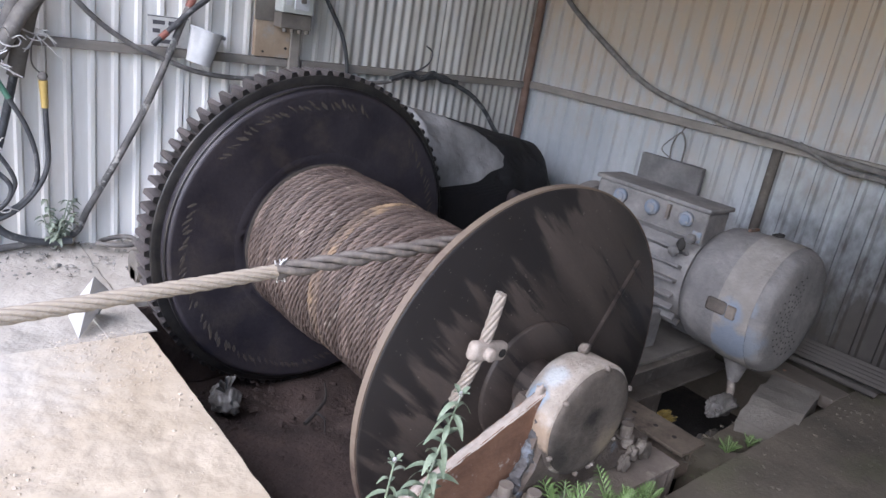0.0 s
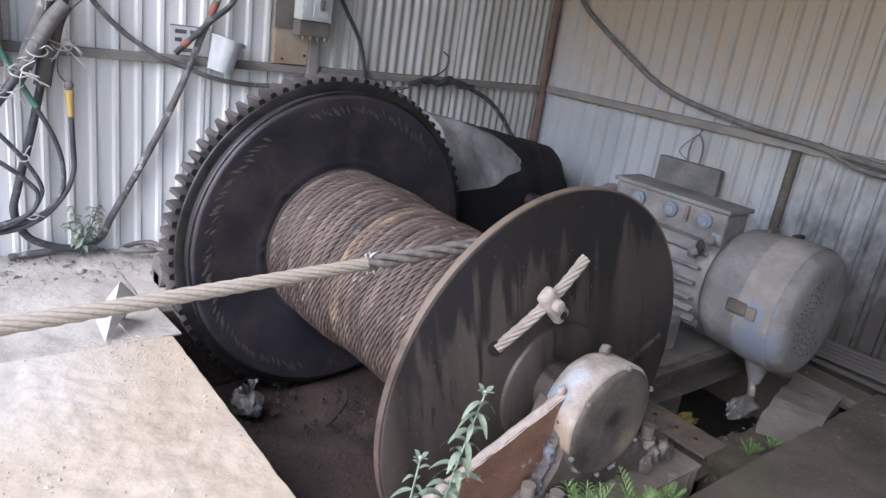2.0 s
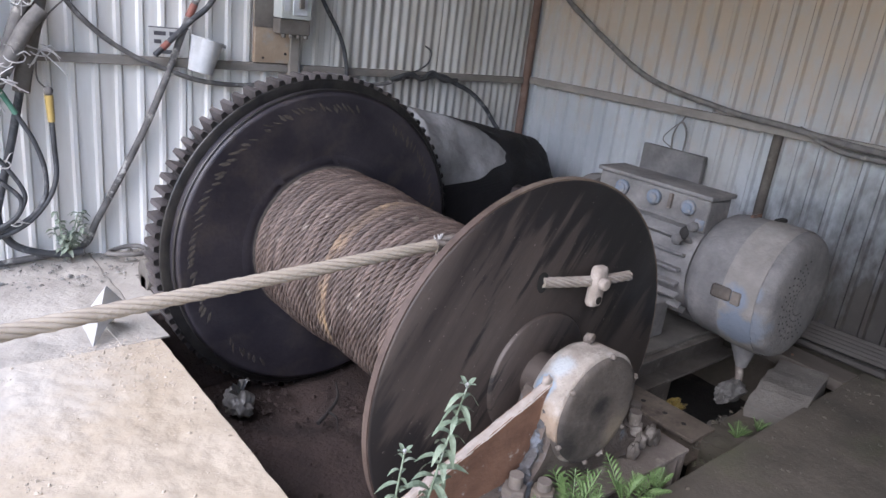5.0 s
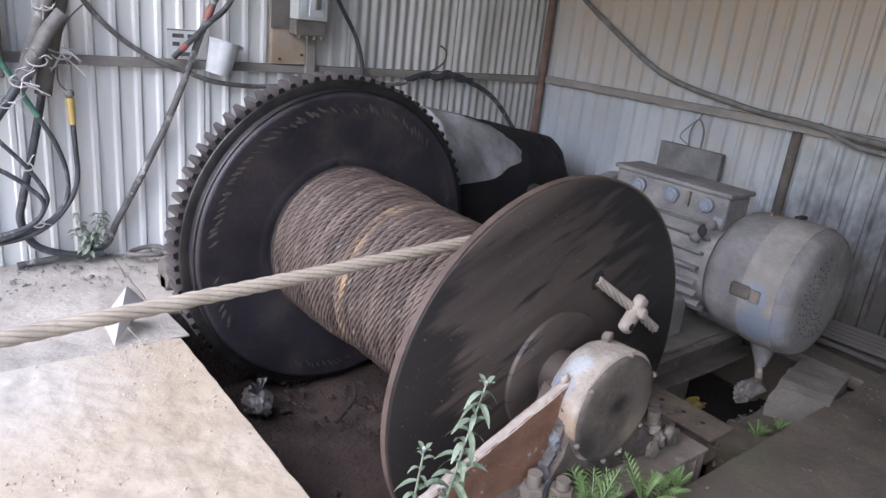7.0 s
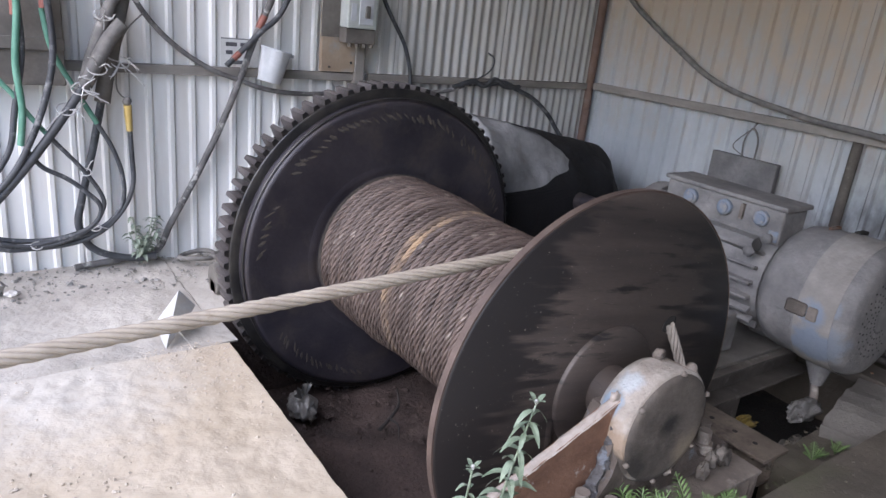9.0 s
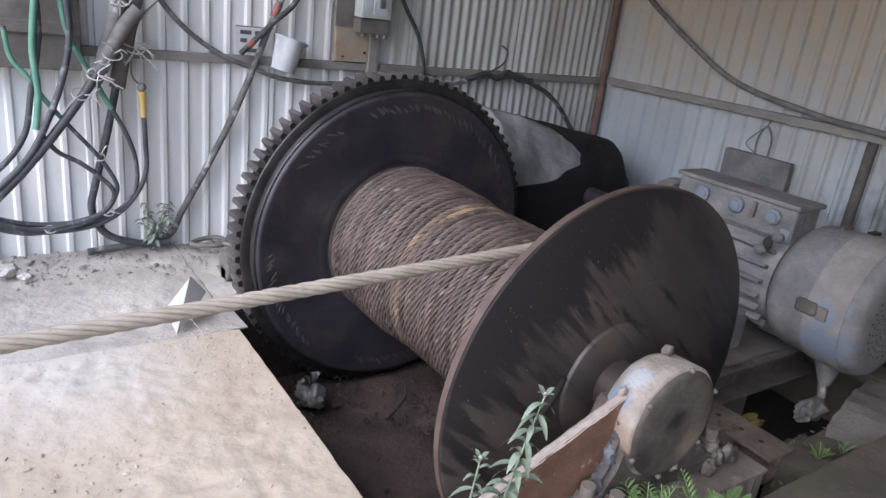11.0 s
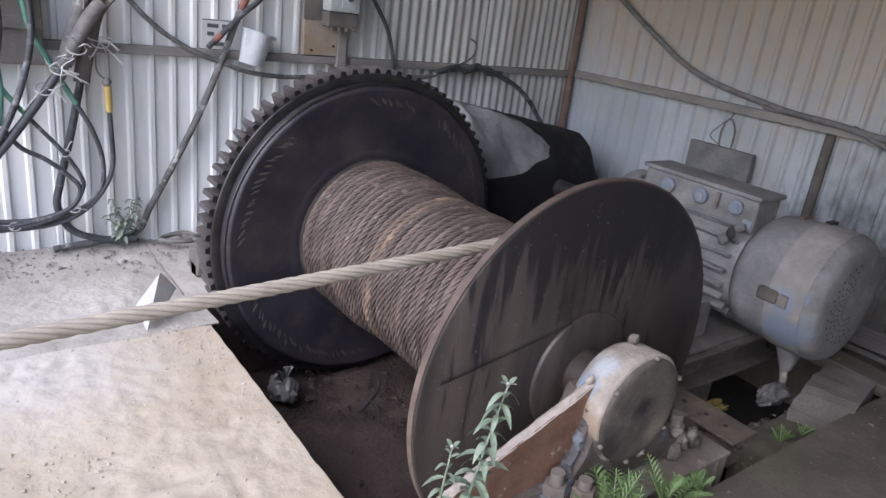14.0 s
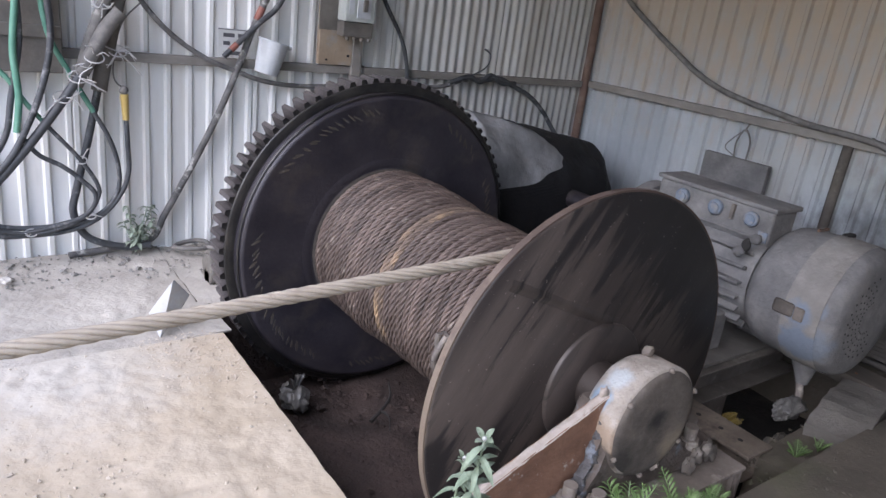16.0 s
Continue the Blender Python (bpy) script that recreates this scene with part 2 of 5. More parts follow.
M["cable"] = mat("black_cable", (0.030, 0.032, 0.036), (0.078, 0.081, 0.088), 12, 0.55, 0, 0.15, 90, (0.20, 0.198, 0.20), 0.36, 14)
M["cable_dusty"] = mat("dusty_cable", (0.10, 0.095, 0.09), (0.22, 0.205, 0.19), 12, 0.8, 0, 0.3, 90, (0.33, 0.31, 0.285), 0.25, 14)
M["conduit"] = mat("mottled_conduit", (0.06, 0.058, 0.058), (0.20, 0.19, 0.185), 14, 0.7, 0, 0.4, 60, (0.42, 0.41, 0.39), 0.36, 10, spot_sharp=0.06)
M["green"] = mat("green_tape", (0.07, 0.20, 0.14), (0.15, 0.31, 0.23), 15, 0.5, 0, 0.2, 90)
M["yellow"] = mat("yellow_sleeve", (0.42, 0.29, 0.08), (0.58, 0.44, 0.18), 15, 0.5, 0, 0.2, 90)
M["white"] = mat("white_plastic", (0.42, 0.44, 0.46), (0.60, 0.61, 0.63), 8, 0.5, 0, 0.1, 60)
M["sign"] = mat("faded_sign", (0.52, 0.52, 0.51), (0.68, 0.68, 0.67), 8, 0.6, 0, 0.1, 60, (0.4, 0.37, 0.33), 0.35, 12)
M["sheet_dusty"] = mat("dusty_white_sheet", (0.28, 0.27, 0.255), (0.41, 0.41, 0.41), 9, 0.7, 0, 0.3, 50, (0.36, 0.31, 0.25), 0.35, 8, spot_sharp=0.2)
M["wire"] = mat("binding_wire", (0.42, 0.41, 0.40), (0.62, 0.61, 0.60), 20, 0.45, 0.3, 0.1, 90)
M["red"] = mat("red_tape", (0.20, 0.06, 0.045), (0.3, 0.13, 0.1), 15, 0.6, 0, 0.2, 90)
M["breaker"] = mat("breaker_case", (0.36, 0.38, 0.36), (0.52, 0.54, 0.51), 10, 0.5, 0, 0.1, 60)
M["tarp_grey"] = mat("dusty_grey_cover", (0.15, 0.148, 0.152), (0.31, 0.31, 0.315), 3.5, 0.7, 0, 0.5, 24, (0.14, 0.135, 0.135), 0.36, 4, bump_dist=0.03, spot_sharp=0.3)
M["tarp_black"] = mat("black_plastic_cover", (0.004, 0.004, 0.005), (0.009, 0.009, 0.011), 5, 0.8, 0, 0.4, 30, bump_dist=0.03)
M["leaf"] = mat("dusty_leaf", (0.105, 0.140, 0.090), (0.24, 0.29, 0.21), 25, 0.65, 0, 0.2, 90, (0.30, 0.32, 0.27), 0.3, 18)
M["fern"] = mat("fresh_leaf", (0.075, 0.130, 0.040), (0.165, 0.245, 0.095), 25, 0.5, 0, 0.2, 90)
M["clear"] = mat("crumpled_plastic", (0.075, 0.072, 0.067), (0.25, 0.24, 0.225), 14, 0.35, 0, 0.5, 60)
M["ragyellow"] = mat("yellow_rag", (0.13, 0.095, 0.02), (0.27, 0.20, 0.05), 14, 0.9, 0, 0.5, 60, (0.06, 0.05, 0.04), 0.4, 14)
M["stone"] = mat("pale_rubble", (0.3, 0.28, 0.255), (0.56, 0.535, 0.5), 14, 0.95, 0, 0.6, 60, vary=0.25)
M["slab_chip"] = mat("pale_chip", (0.33, 0.28, 0.22), (0.52, 0.45, 0.37), 14, 0.95, 0, 0.4, 60)
M["grit"] = mat("grey_grit", (0.15, 0.142, 0.132), (0.28, 0.268, 0.25), 14, 0.95, 0, 0.5, 60)
M["ink"] = mat("faded_ink", (0.06, 0.06, 0.07), (0.13, 0.13, 0.14), 14, 0.8, 0, 0.0)


# ---- mesh helpers ----
def part(name, bm, material, parent=None, label="", smooth=False):
    """Links a bmesh, or a (vertices, faces) pair, as one mesh object, under a thing or a part."""
    me = bpy.data.meshes.new(name)
    if isinstance(bm, tuple):
        me.from_pydata(bm[0], [], bm[1])
    else:
        bm.to_mesh(me)
        bm.free()
    me.materials.append(M[material])
    if smooth:
        for p in me.polygons:
            p.use_smooth = True
        me.set_sharp_from_angle(angle=radians(62))
    ob = new(name, me)
    if parent is not None:
        ob.parent = parent
    if label:
        ob["label"] = label
    return ob


def thing(name, at, label, category, group="", kind=""):
    e = new(name)
    e.empty_display_size = 0.05
    e.location = at
    return tagged(e, label, category, group, kind)


def box(lo, hi, bevel=0.0, bm=None):
    bm = bm or bmesh.new()
    d = [b - a for a, b in zip(lo, hi)]
    r = bmesh.ops.create_cube(bm, size=1, matrix=Matrix.Translation([(a + b) / 2 for a, b in zip(lo, hi)]) @ Matrix.Diagonal((*d, 1)))
    if bevel:
        edges = list({e for v in r["verts"] for e in v.link_edges})
        bmesh.ops.bevel(bm, geom=edges, offset=bevel, segments=2, affect='EDGES', profile=0.5)
    return bm


def cyl(a, b, r, seg=24, r2=None, bm=None, bevel=0.0):
    bm = bm or bmesh.new()
    a, b = Vector(a), Vector(b)
    rot = (b - a).to_track_quat('Z', 'Y').to_matrix().to_4x4()
    g = bmesh.ops.create_cone(bm, cap_ends=True, segments=seg, radius1=r, radius2=r if r2 is None else r2, depth=(b - a).length,
                              matrix=Matrix.Translation((a + b) / 2) @ rot)
    if bevel:
        caps = [f for f in {f for v in g["verts"] for f in v.link_faces} if len(f.verts) == seg]
        bmesh.ops.bevel(bm, geom=list({e for f in caps for e in f.edges}), offset=bevel, segments=2, affect='EDGES', profile=0.5)
    return bm


def lathe(profile, seg=96, wobble=0.0):
    """Profile of (radius, y) turned about the y axis; closed on itself."""
    vs, fs, n = [], [], len(profile)
    for i in range(seg):
        a = 2 * math.pi * i / seg
        for j, (r, y) in enumerate(profile):
            k = 1 + wobble * noise.noise((math.cos(a) * 3, math.sin(a) * 3, j * 0.3))
            vs.append((r * k * math.cos(a), y, r * k * math.sin(a)))
    for i in range(seg):
        for j in range(n):
            a, b = i * n + j, i * n + (j + 1) % n
            c, d = ((i + 1) % seg) * n + (j + 1) % n, ((i + 1) % seg) * n + j
            fs.append((a, b, c, d))
    return vs, fs


def smooth_path(pts, per=8):
    """Catmull-Rom through the points."""
    p = [Vector(q) for q in pts]
    p = [2 * p[0] - p[1]] + p + [2 * p[-1] - p[-2]]
    out = []
    for i in range(1, len(p) - 2):
        for k in range(per):
            t = k / per
            a, b, c, d = p[i - 1], p[i], p[i + 1], p[i + 2]
            out.append(0.5 * ((2 * b) + (c - a) * t + (2 * a - 5 * b + 4 * c - d) * t * t + (3 * b - a - 3 * c + d) * t ** 3))
    return out + [p[-2]]


def tube(pts, r, sides=8, per=8, taper=None):
    path = smooth_path(pts, per) if per else [Vector(q) for q in pts]
    vs, fs = [], []
    u = Vector((0.83, 0.5, 0.25))
    for i, c in enumerate(path):
        tan = (path[min(i + 1, len(path) - 1)] - path[max(i - 1, 0)]).normalized()
        u = u - tan * u.dot(tan)
        u = u.normalized() if u.length > 0.05 else tan.orthogonal().normalized()
        w = tan.cross(u)
        rr = r if taper is None else r * (1 + (taper - 1) * i / (len(path) - 1))
        for k in range(sides):
            a = 2 * math.pi * k / sides
            vs.append(c + rr * (math.cos(a) * u + math.sin(a) * w))
    for i in range(len(path) - 1):
        for k in range(sides):
            a, b = i * sides + k, i * sides + (k + 1) % sides
            fs.append((a, b, b + sides, a + sides))
    fs.append(tuple(range(sides))[::-1])
    fs.append(tuple(range(len(vs) - sides, len(vs))))
    return vs, fs


def join(*meshes):
    vs, fs = [], []
    for v, f in meshes:
        o = len(vs)
        vs += [tuple(x) for x in v]
        fs += [tuple(i + o for i in q) for q in f]
    return vs, fs


def strands(path_fn, length, R, lay, step, count=6, sides=6, phase=0.0, fat=1.12):
    """A laid rope: count strands twisted about the path path_fn(s) -> centre, side, up."""
    vs, fs = [], []
    n = max(2, round(length / step))
    rs, off = R / 3 * fat, R * 0.66
    if count < 6:
        rs, off = R * 0.46, R * 0.56
    for k in range(count):
        base = len(vs)
        for i in range(n + 1):
            s = length * i / n
            c, u, w = path_fn(s)
            a = phase + 2 * math.pi * (k / count + s / lay)
            d = math.cos(a) * u + math.sin(a) * w
            e = -math.sin(a) * u + math.cos(a) * w
            o = c + off * d
            for j in range(sides):
                b = 2 * math.pi * j / sides
                vs.append(o + rs * (math.cos(b) * d + math.sin(b) * e))
        for i in range(n):
            for j in range(sides):
                p, q = base + i * sides + j, base + i * sides + (j + 1) % sides
                fs.append((p, q, q + sides, p + sides))
        fs.append(tuple(range(base, base + sides))[::-1])
        fs.append(tuple(range(base + n * sides, base + (n + 1) * sides)))
    return vs, fs


def crumple(vs, amount, freq, seed=0):
    return [(v[0] + amount * noise.noise((v[0] * freq + seed, v[1] * freq, v[2] * freq)),
             v[1] + amount * noise.noise((v[0] * freq, v[1] * freq + seed + 7, v[2] * freq)),
             v[2] + amount * noise.noise((v[0] * freq, v[1] * freq, v[2] * freq + seed + 13))) for v in map(tuple, vs)]


def lump(c, size, rough=0.25, seed=0, sub=2):
    """An irregular rock or crumpled bundle."""
    bm = bmesh.new()
    bmesh.ops.create_icosphere(bm, subdivisions=sub, radius=1)
    for v in bm.verts:
        k = 1 + rough * noise.noise(v.co * 1.7 + Vector((seed * 3.1, seed, 0))) + rough * 0.6 * noise.noise(v.co * 4 + Vector((0, seed * 2.3, 0)))
        v.co = Vector((v.co.x * size[0] * k + c[0], v.co.y * size[1] * k + c[1], v.co.z * size[2] * k + c[2]))
    return bm


def grid(x0, x1, y0, y1, z, step, amp, freq, seed=0, skirt=0.0, ragged=0.0, fine=0.0):
    """A slab top with fine unevenness, and sides that go down by skirt."""
    nx, ny = max(1, round((x1 - x0) / step)), max(1, round((y1 - y0) / step))
    vs, fs = [], []
    for j in range(ny + 1):
        for i in range(nx + 1):
            x, y = x0 + (x1 - x0) * i / nx, y0 + (y1 - y0) * j / ny
            rim = i in (0, nx) or j in (0, ny)
            h = z + amp * (noise.noise((x * freq, y * freq, seed)) + 0.5 * noise.noise((x * freq * 4, y * freq * 4, seed)))
            if fine:
                near = min(1, min(x - x0, x1 - x, y - y0, y1 - y) / 0.08)
                h += near * (fine * (1 - abs(noise.noise((x * 11, y * 13, seed + 2))) * 3) * max(0, noise.noise((x * 1.7, y * 1.7, seed + 9)) + 0.2) + 0.5 * fine * noise.noise((x * 19, y * 19, seed)))
            if rim and ragged:
                g = ragged * noise.noise((x * 7, y * 7, seed + 5))
                x, y, h = x + g, y + g, h - abs(g) * 0.8
            vs.append((x, y, h))
    w = nx + 1
    for j in range(ny):
        for i in range(nx):
            a = j * w + i
            fs.append((a, a + 1, a + w + 1, a + w))
    if skirt:
        ring = [i for i in range(w)] + [j * w + nx for j in range(1, ny + 1)] + [ny * w + i for i in range(nx - 1, -1, -1)] + [j * w for j in range(ny - 1, 0, -1)]
        o = len(vs)
        vs += [(vs[i][0], vs[i][1], z - skirt) for i in ring]
        m = len(ring)
        for k in range(m):
            fs.append((ring[k], o + k, o + (k + 1) % m, ring[(k + 1) % m]))
    return vs, fs


# ---- setting: ground, slabs, pit ----
PX0, PX1, PY0, PY1, PZ = -3.42, -0.30, -3.155, -0.55, -0.52


def ground():
    xs, ys = [-300, -3.5, -0.2, 300], [-300, -3.2, -0.5, 300]
    vs, fs = [], []
    for i in range(3):
        for j in range(3):
            if (i, j) != (1, 1):
                o = len(vs)
                vs += [(xs[i], ys[j], -0.07), (xs[i + 1], ys[j], -0.07), (xs[i + 1], ys[j + 1], -0.07), (xs[i], ys[j + 1], -0.07)]
                fs.append((o, o + 1, o + 2, o + 3))
    tagged(part("ground", (vs, fs), "ground"), "dry bare earth ground around the shed", "ground", kind="structure")
    tagged(part("floor_left", grid(-7.5, PX0, -7.5, -1.27, 0, 0.022, 0.004, 1.6, 1, 0.5, 0.006, 0.012), "slab", smooth=True),
           "pale dusty concrete slab with crumbs and scuffs", "floor", kind="structure")
    tagged(part("floor_back", grid(-7.5, -3.425, -1.262, -0.02, -0.02, 0.03, 0.012, 2.0, 3, 0.5, 0.012, 0.022), "back_ground", smooth=True),
           "uneven dusty ground along the sheet wall", "floor", kind="structure")
    tagged(part("floor_corner", grid(-3.418, -2.756, -0.88, -0.02, -0.025, 0.04, 0.012, 2.0, 3, 0.5, 0.012, 0.02), "back_ground", smooth=True),
           "dusty ground beside the gear ring", "floor", kind="structure")
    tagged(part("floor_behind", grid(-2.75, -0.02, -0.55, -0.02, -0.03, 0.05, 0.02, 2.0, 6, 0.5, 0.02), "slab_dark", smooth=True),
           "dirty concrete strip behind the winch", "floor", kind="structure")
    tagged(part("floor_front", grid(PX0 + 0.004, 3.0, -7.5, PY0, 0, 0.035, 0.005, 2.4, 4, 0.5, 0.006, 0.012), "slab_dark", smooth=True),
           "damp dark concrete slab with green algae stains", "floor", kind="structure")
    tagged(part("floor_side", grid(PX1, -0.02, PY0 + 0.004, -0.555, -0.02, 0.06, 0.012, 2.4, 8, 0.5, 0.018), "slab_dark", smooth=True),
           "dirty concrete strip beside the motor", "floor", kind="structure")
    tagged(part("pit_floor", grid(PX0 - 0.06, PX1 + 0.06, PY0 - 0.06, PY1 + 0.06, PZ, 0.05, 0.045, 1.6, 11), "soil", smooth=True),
           "oily dark soil in the winch pit, motor shade painted in", "floor", kind="structure")


ground()
# Added dark liner that hides the pale slab side and darkens the pit.
tagged(part("wall_pit", box((-3.412, -0.905, -0.54), (-2.76, -0.892, -0.055), 0.003), "soil"), "thin dark liner added over the pit face", "wall", kind="structure")


# ---- setting: walls ----
def sheet_wall(name, length, height, pitch, style, n_sheets, material, m, label):
    """Corrugated sheets side by side along +x of its own space, facing -y."""
    root = thing(name, (0, 0, 0), label, "wall", kind="structure")
    root.matrix_basis = m
    w = length / n_sheets
    for s in range(n_sheets):
        x0, prof, x = s * w, [], 0.0
        if style == "wave":
            k = round((w + 0.02) / pitch * 8)
            prof = [(x0 + pitch * i / 8, 0.009 * math.cos(2 * math.pi * i / 8)) for i in range(k + 1)]
        else:
            while x < w + 0.01:
                for a, d in ((0, 0), (0.62, 0), (0.72, -0.018), (0.90, -0.018)):
                    prof.append((x0 + x + a * pitch, d))
                x += pitch
        dy = -0.006 * (s % 2)
        vs, fs = [], []
        for t in (0.0, 0.0015):
            for z in (0.0, height):
                vs += [(px, py + dy + t, z) for px, py in prof]
        n = len(prof)
        for i in range(n - 1):
            fs.append((i, i + 1, n + i + 1, n + i))
            fs.append((2 * n + i, 3 * n + i, 3 * n + i + 1, 2 * n + i + 1))
        part("sheet", (vs, fs), material, root)
    return root


sheet_wall("wall_back_left", 4.9, 3.1, 0.118, "trap", 5, "sheet", pose(-6.85, 0, -0.03), "pale galvanised trapezoidal sheet wall, dusty and stained")
sheet_wall("wall_back_right", 1.92, 3.1, 0.076, "wave", 2, "sheet_b", pose(-1.95, -0.012, -0.03), "old grey zinc sheet wall with close corrugations")
sheet_wall("wall_right", 7.0, 3.1, 0.125, "trap", 7, "sheet_r", pose(0.01, 0, -0.03, 0, 0, -90), "dusty grey sheet wall with brown stains, foot shade and warm light painted in")
# Unseen roof, added; its edges set how far sun and sky reach inside.
tagged(part("roof", box((-4.4, -6.6, 3.05), (0.3, 0.3, 3.09)), "roof"), "unseen weathered roof sheet added to shade the shed", "roof", kind="structure")


# Unseen wall added behind the camera to keep front light out.
sheet_wall("wall_light_block", 3.9, 3.1, 0.125, "trap", 4, "sheet_r", pose(0.05, -5.5, -0.03, 0, 0, 180), "unseen dusty grey sheet wall added to block front light")


def batten(name, a, b, h, d, label, material="batten"):
    lo = [min(a[i], b[i]) - (0, 0, h / 2)[i] for i in range(3)]
    hi = [max(a[i], b[i]) + (0, 0, h / 2)[i] for i in range(3)]
    ax = 0 if abs(a[0] - b[0]) > abs(a[1] - b[1]) else 1
    lo[1 - ax] -= d
    return tagged(part(name, box(lo, hi, 0.004), material), label, "rail", kind="structure")


batten("trim_back_low", (-6.8, -0.02, 1.09), (-2.2, -0.02, 1.09), 0.05, 0.04, "grey timber rail across the sheet wall")
batten("trim_back_low_b", (-2.12, -0.022, 1.09), (-0.09, -0.022, 1.09), 0.05, 0.04, "grey timber rail across the sheet wall")
batten("trim_right_low", (-0.01, -6.8, 1.10), (-0.01, -0.09, 1.10), 0.055, 0.045, "grey timber rail across the side wall")
batten("trim_back_high", (-6.8, -0.02, 2.3), (-0.09, -0.02, 2.3), 0.05, 0.04, "grey timber rail across the sheet wall")
tagged(part("corner_post", cyl((-0.05, -0.05, -0.05), (-0.05, -0.05, 3.02), 0.034, 20), "rust_post", smooth=True),
       "rust-brown steel corner post of the shed", "post", kind="structure")
tagged(part("side_post", cyl((-0.04, -2.22, -0.05), (-0.04, -2.22, 1.075), 0.03, 16), "beam", smooth=True),
       "dirty grey steel post at the side wall", "post", kind="structure")

# ---- the winch drum ----
AX, AZ = -2.521, 0.316
Y_NEAR, Y_FAR, R_NEAR, R_FAR, R_GEAR = -2.70, -1.155, 0.738, 0.797, 0.866
R_BARREL, R_LAY, ROPE_R = 0.345, 0.372, 0.022
TURN = 16.4


def drum_thing():
    d = thing("winch_drum", (AX, 0, AZ), "large rusty winch drum wound with wire rope, turning in its pit", "winch")
    part("barrel", lathe([(R_BARREL, Y_FAR + 0.02), (R_BARREL, Y_NEAR + 0.03), (0.1, Y_NEAR + 0.03), (0.1, Y_FAR + 0.02)], 72), "dark", d, smooth=True)
    part("flange", lathe([(R_NEAR - 0.012, Y_NEAR), (R_NEAR, Y_NEAR + 0.008), (R_NEAR, Y_NEAR + 0.028), (R_NEAR - 0.012, Y_NEAR + 0.036),
                          (0.09, Y_NEAR + 0.036), (0.09, Y_NEAR)], 144), "flange", d, "oily black steel flange with dripping stains", smooth=True)
    part("rim", lathe([(R_NEAR + 0.003, Y_NEAR + 0.005), (R_NEAR + 0.003, Y_NEAR + 0.031), (R_NEAR - 0.004, Y_NEAR + 0.031), (R_NEAR - 0.004, Y_NEAR + 0.005)], 144),
         "rim", d, "worn brown flange rim", smooth=True)
    part("hub_plate", lathe([(0.238, Y_NEAR - 0.018), (0.243, Y_NEAR - 0.012), (0.245, Y_NEAR - 0.002), (0.08, Y_NEAR - 0.002), (0.08, Y_NEAR - 0.018)], 72), "flange", d, smooth=True)
    part("shaft", cyl((0, Y_NEAR - 0.25, 0), (0, Y_FAR + 0.75, 0), 0.10, 40), "flange", d, smooth=True)
    y = Y_FAR
    part("flange", lathe([(R_FAR - 0.030, y - 0.006), (R_FAR - 0.014, y - 0.004), (R_FAR - 0.010, y + 0.006), (R_FAR, y + 0.012), (R_FAR, y + 0.060), (0.2, y + 0.060), (0.2, y), (R_FAR - 0.06, y)], 144),
         "flange_far", d, "greasy black inner flange", smooth=True)
    part("lip", lathe([(R_FAR - 0.001, y + 0.004), (R_FAR + 0.004, y + 0.006), (R_FAR + 0.005, y + 0.014), (R_FAR - 0.001, y + 0.014)], 144), "gear", d, "shiny greasy flange lip", smooth=True)
    part("welt", lathe([(0.405, y - 0.004), (0.415, y - 0.001), (R_BARREL, y - 0.001), (R_BARREL, y - 0.004)], 96), "smear", d, "brown greasy collar beside the rope", smooth=True)
    part("gear_ring", lathe([(R_GEAR - 0.027, y + 0.054), (R_GEAR - 0.022, y + 0.058), (R_GEAR - 0.022, y + 0.066), (R_GEAR - 0.050, y + 0.067), (R_GEAR - 0.050, y + 0.215), (0.66, y + 0.215), (0.66, y + 0.062), (R_FAR - 0.01, y + 0.061)], 166), "gear", d, "greasy black gear ring", smooth=True)
    part("smear_ring", lathe([(0.43, y - 0.0015), (0.46, y - 0.0015), (0.47, y - 0.0005), (0.427, y - 0.0005)], 96, 0.012), "flange_far", d, "brown grease ring beside the rope", smooth=True)
    # weld seam that crosses the near plate off centre
    sa, sb = Vector((0.235, Y_NEAR, -0.07)), Vector((0.52, Y_NEAR, 0.42))
    sv, sf = [], []
    sn = (sb - sa).cross(Vector((0, 1, 0))).normalized()
    for i in range(41):
        c = sa.lerp(sb, i / 40)
        for e, hgt in ((-0.020, 0.0), (-0.009, 0.004), (0.0, 0.007 + 0.002 * noise.noise((i * 0.8, 0, 0))), (0.009, 0.004), (0.020, 0.0)):
            sv.append(c + sn * e + Vector((0, -hgt, 0)))
    for i in range(40):
        for j in range(4):
            sf.append((i * 5 + j, i * 5 + j + 1, i * 5 + j + 6, i * 5 + j + 5))
    part("weld_seam", (sv, sf), "flange", d, "raised weld seam across the flange", smooth=True)
    marks = []
    rnd = random.Random(6)
    for k in range(128):
        a = 2 * math.pi * (k + rnd.uniform(-0.3, 0.3)) / 128
        if noise.noise((math.cos(a) * 1.5, math.sin(a) * 1.5, 2)) < -0.12:
            continue
        r0, dr, da, w = rnd.uniform(0.685, 0.705), rnd.uniform(0.025, 0.045), rnd.uniform(0.03, 0.06), rnd.uniform(0.006, 0.014)
        marks.append(([((r0 + dr * q) * math.cos(a + da * q + e * w / 0.7), y - 0.0006 - d, (r0 + dr * q) * math.sin(a + da * q + e * w / 0.7))
                       for d in (0.0, 0.0012) for q, e in ((0, -0.4), (0, 0.4), (0.5, 1), (1, 0.3), (1, -0.3), (0.5, -1))],
                      [tuple(range(6)), tuple(range(6, 12))] + [(i, (i + 1) % 6, 6 + (i + 1) % 6, 6 + i) for i in range(6)]))
    gm = part("grease_mark", join(*marks), "smear", d, "brown grease smears round the flange")
    gm["kind"] = "stuff"
    # one gear tooth, shared by all
    N = 83
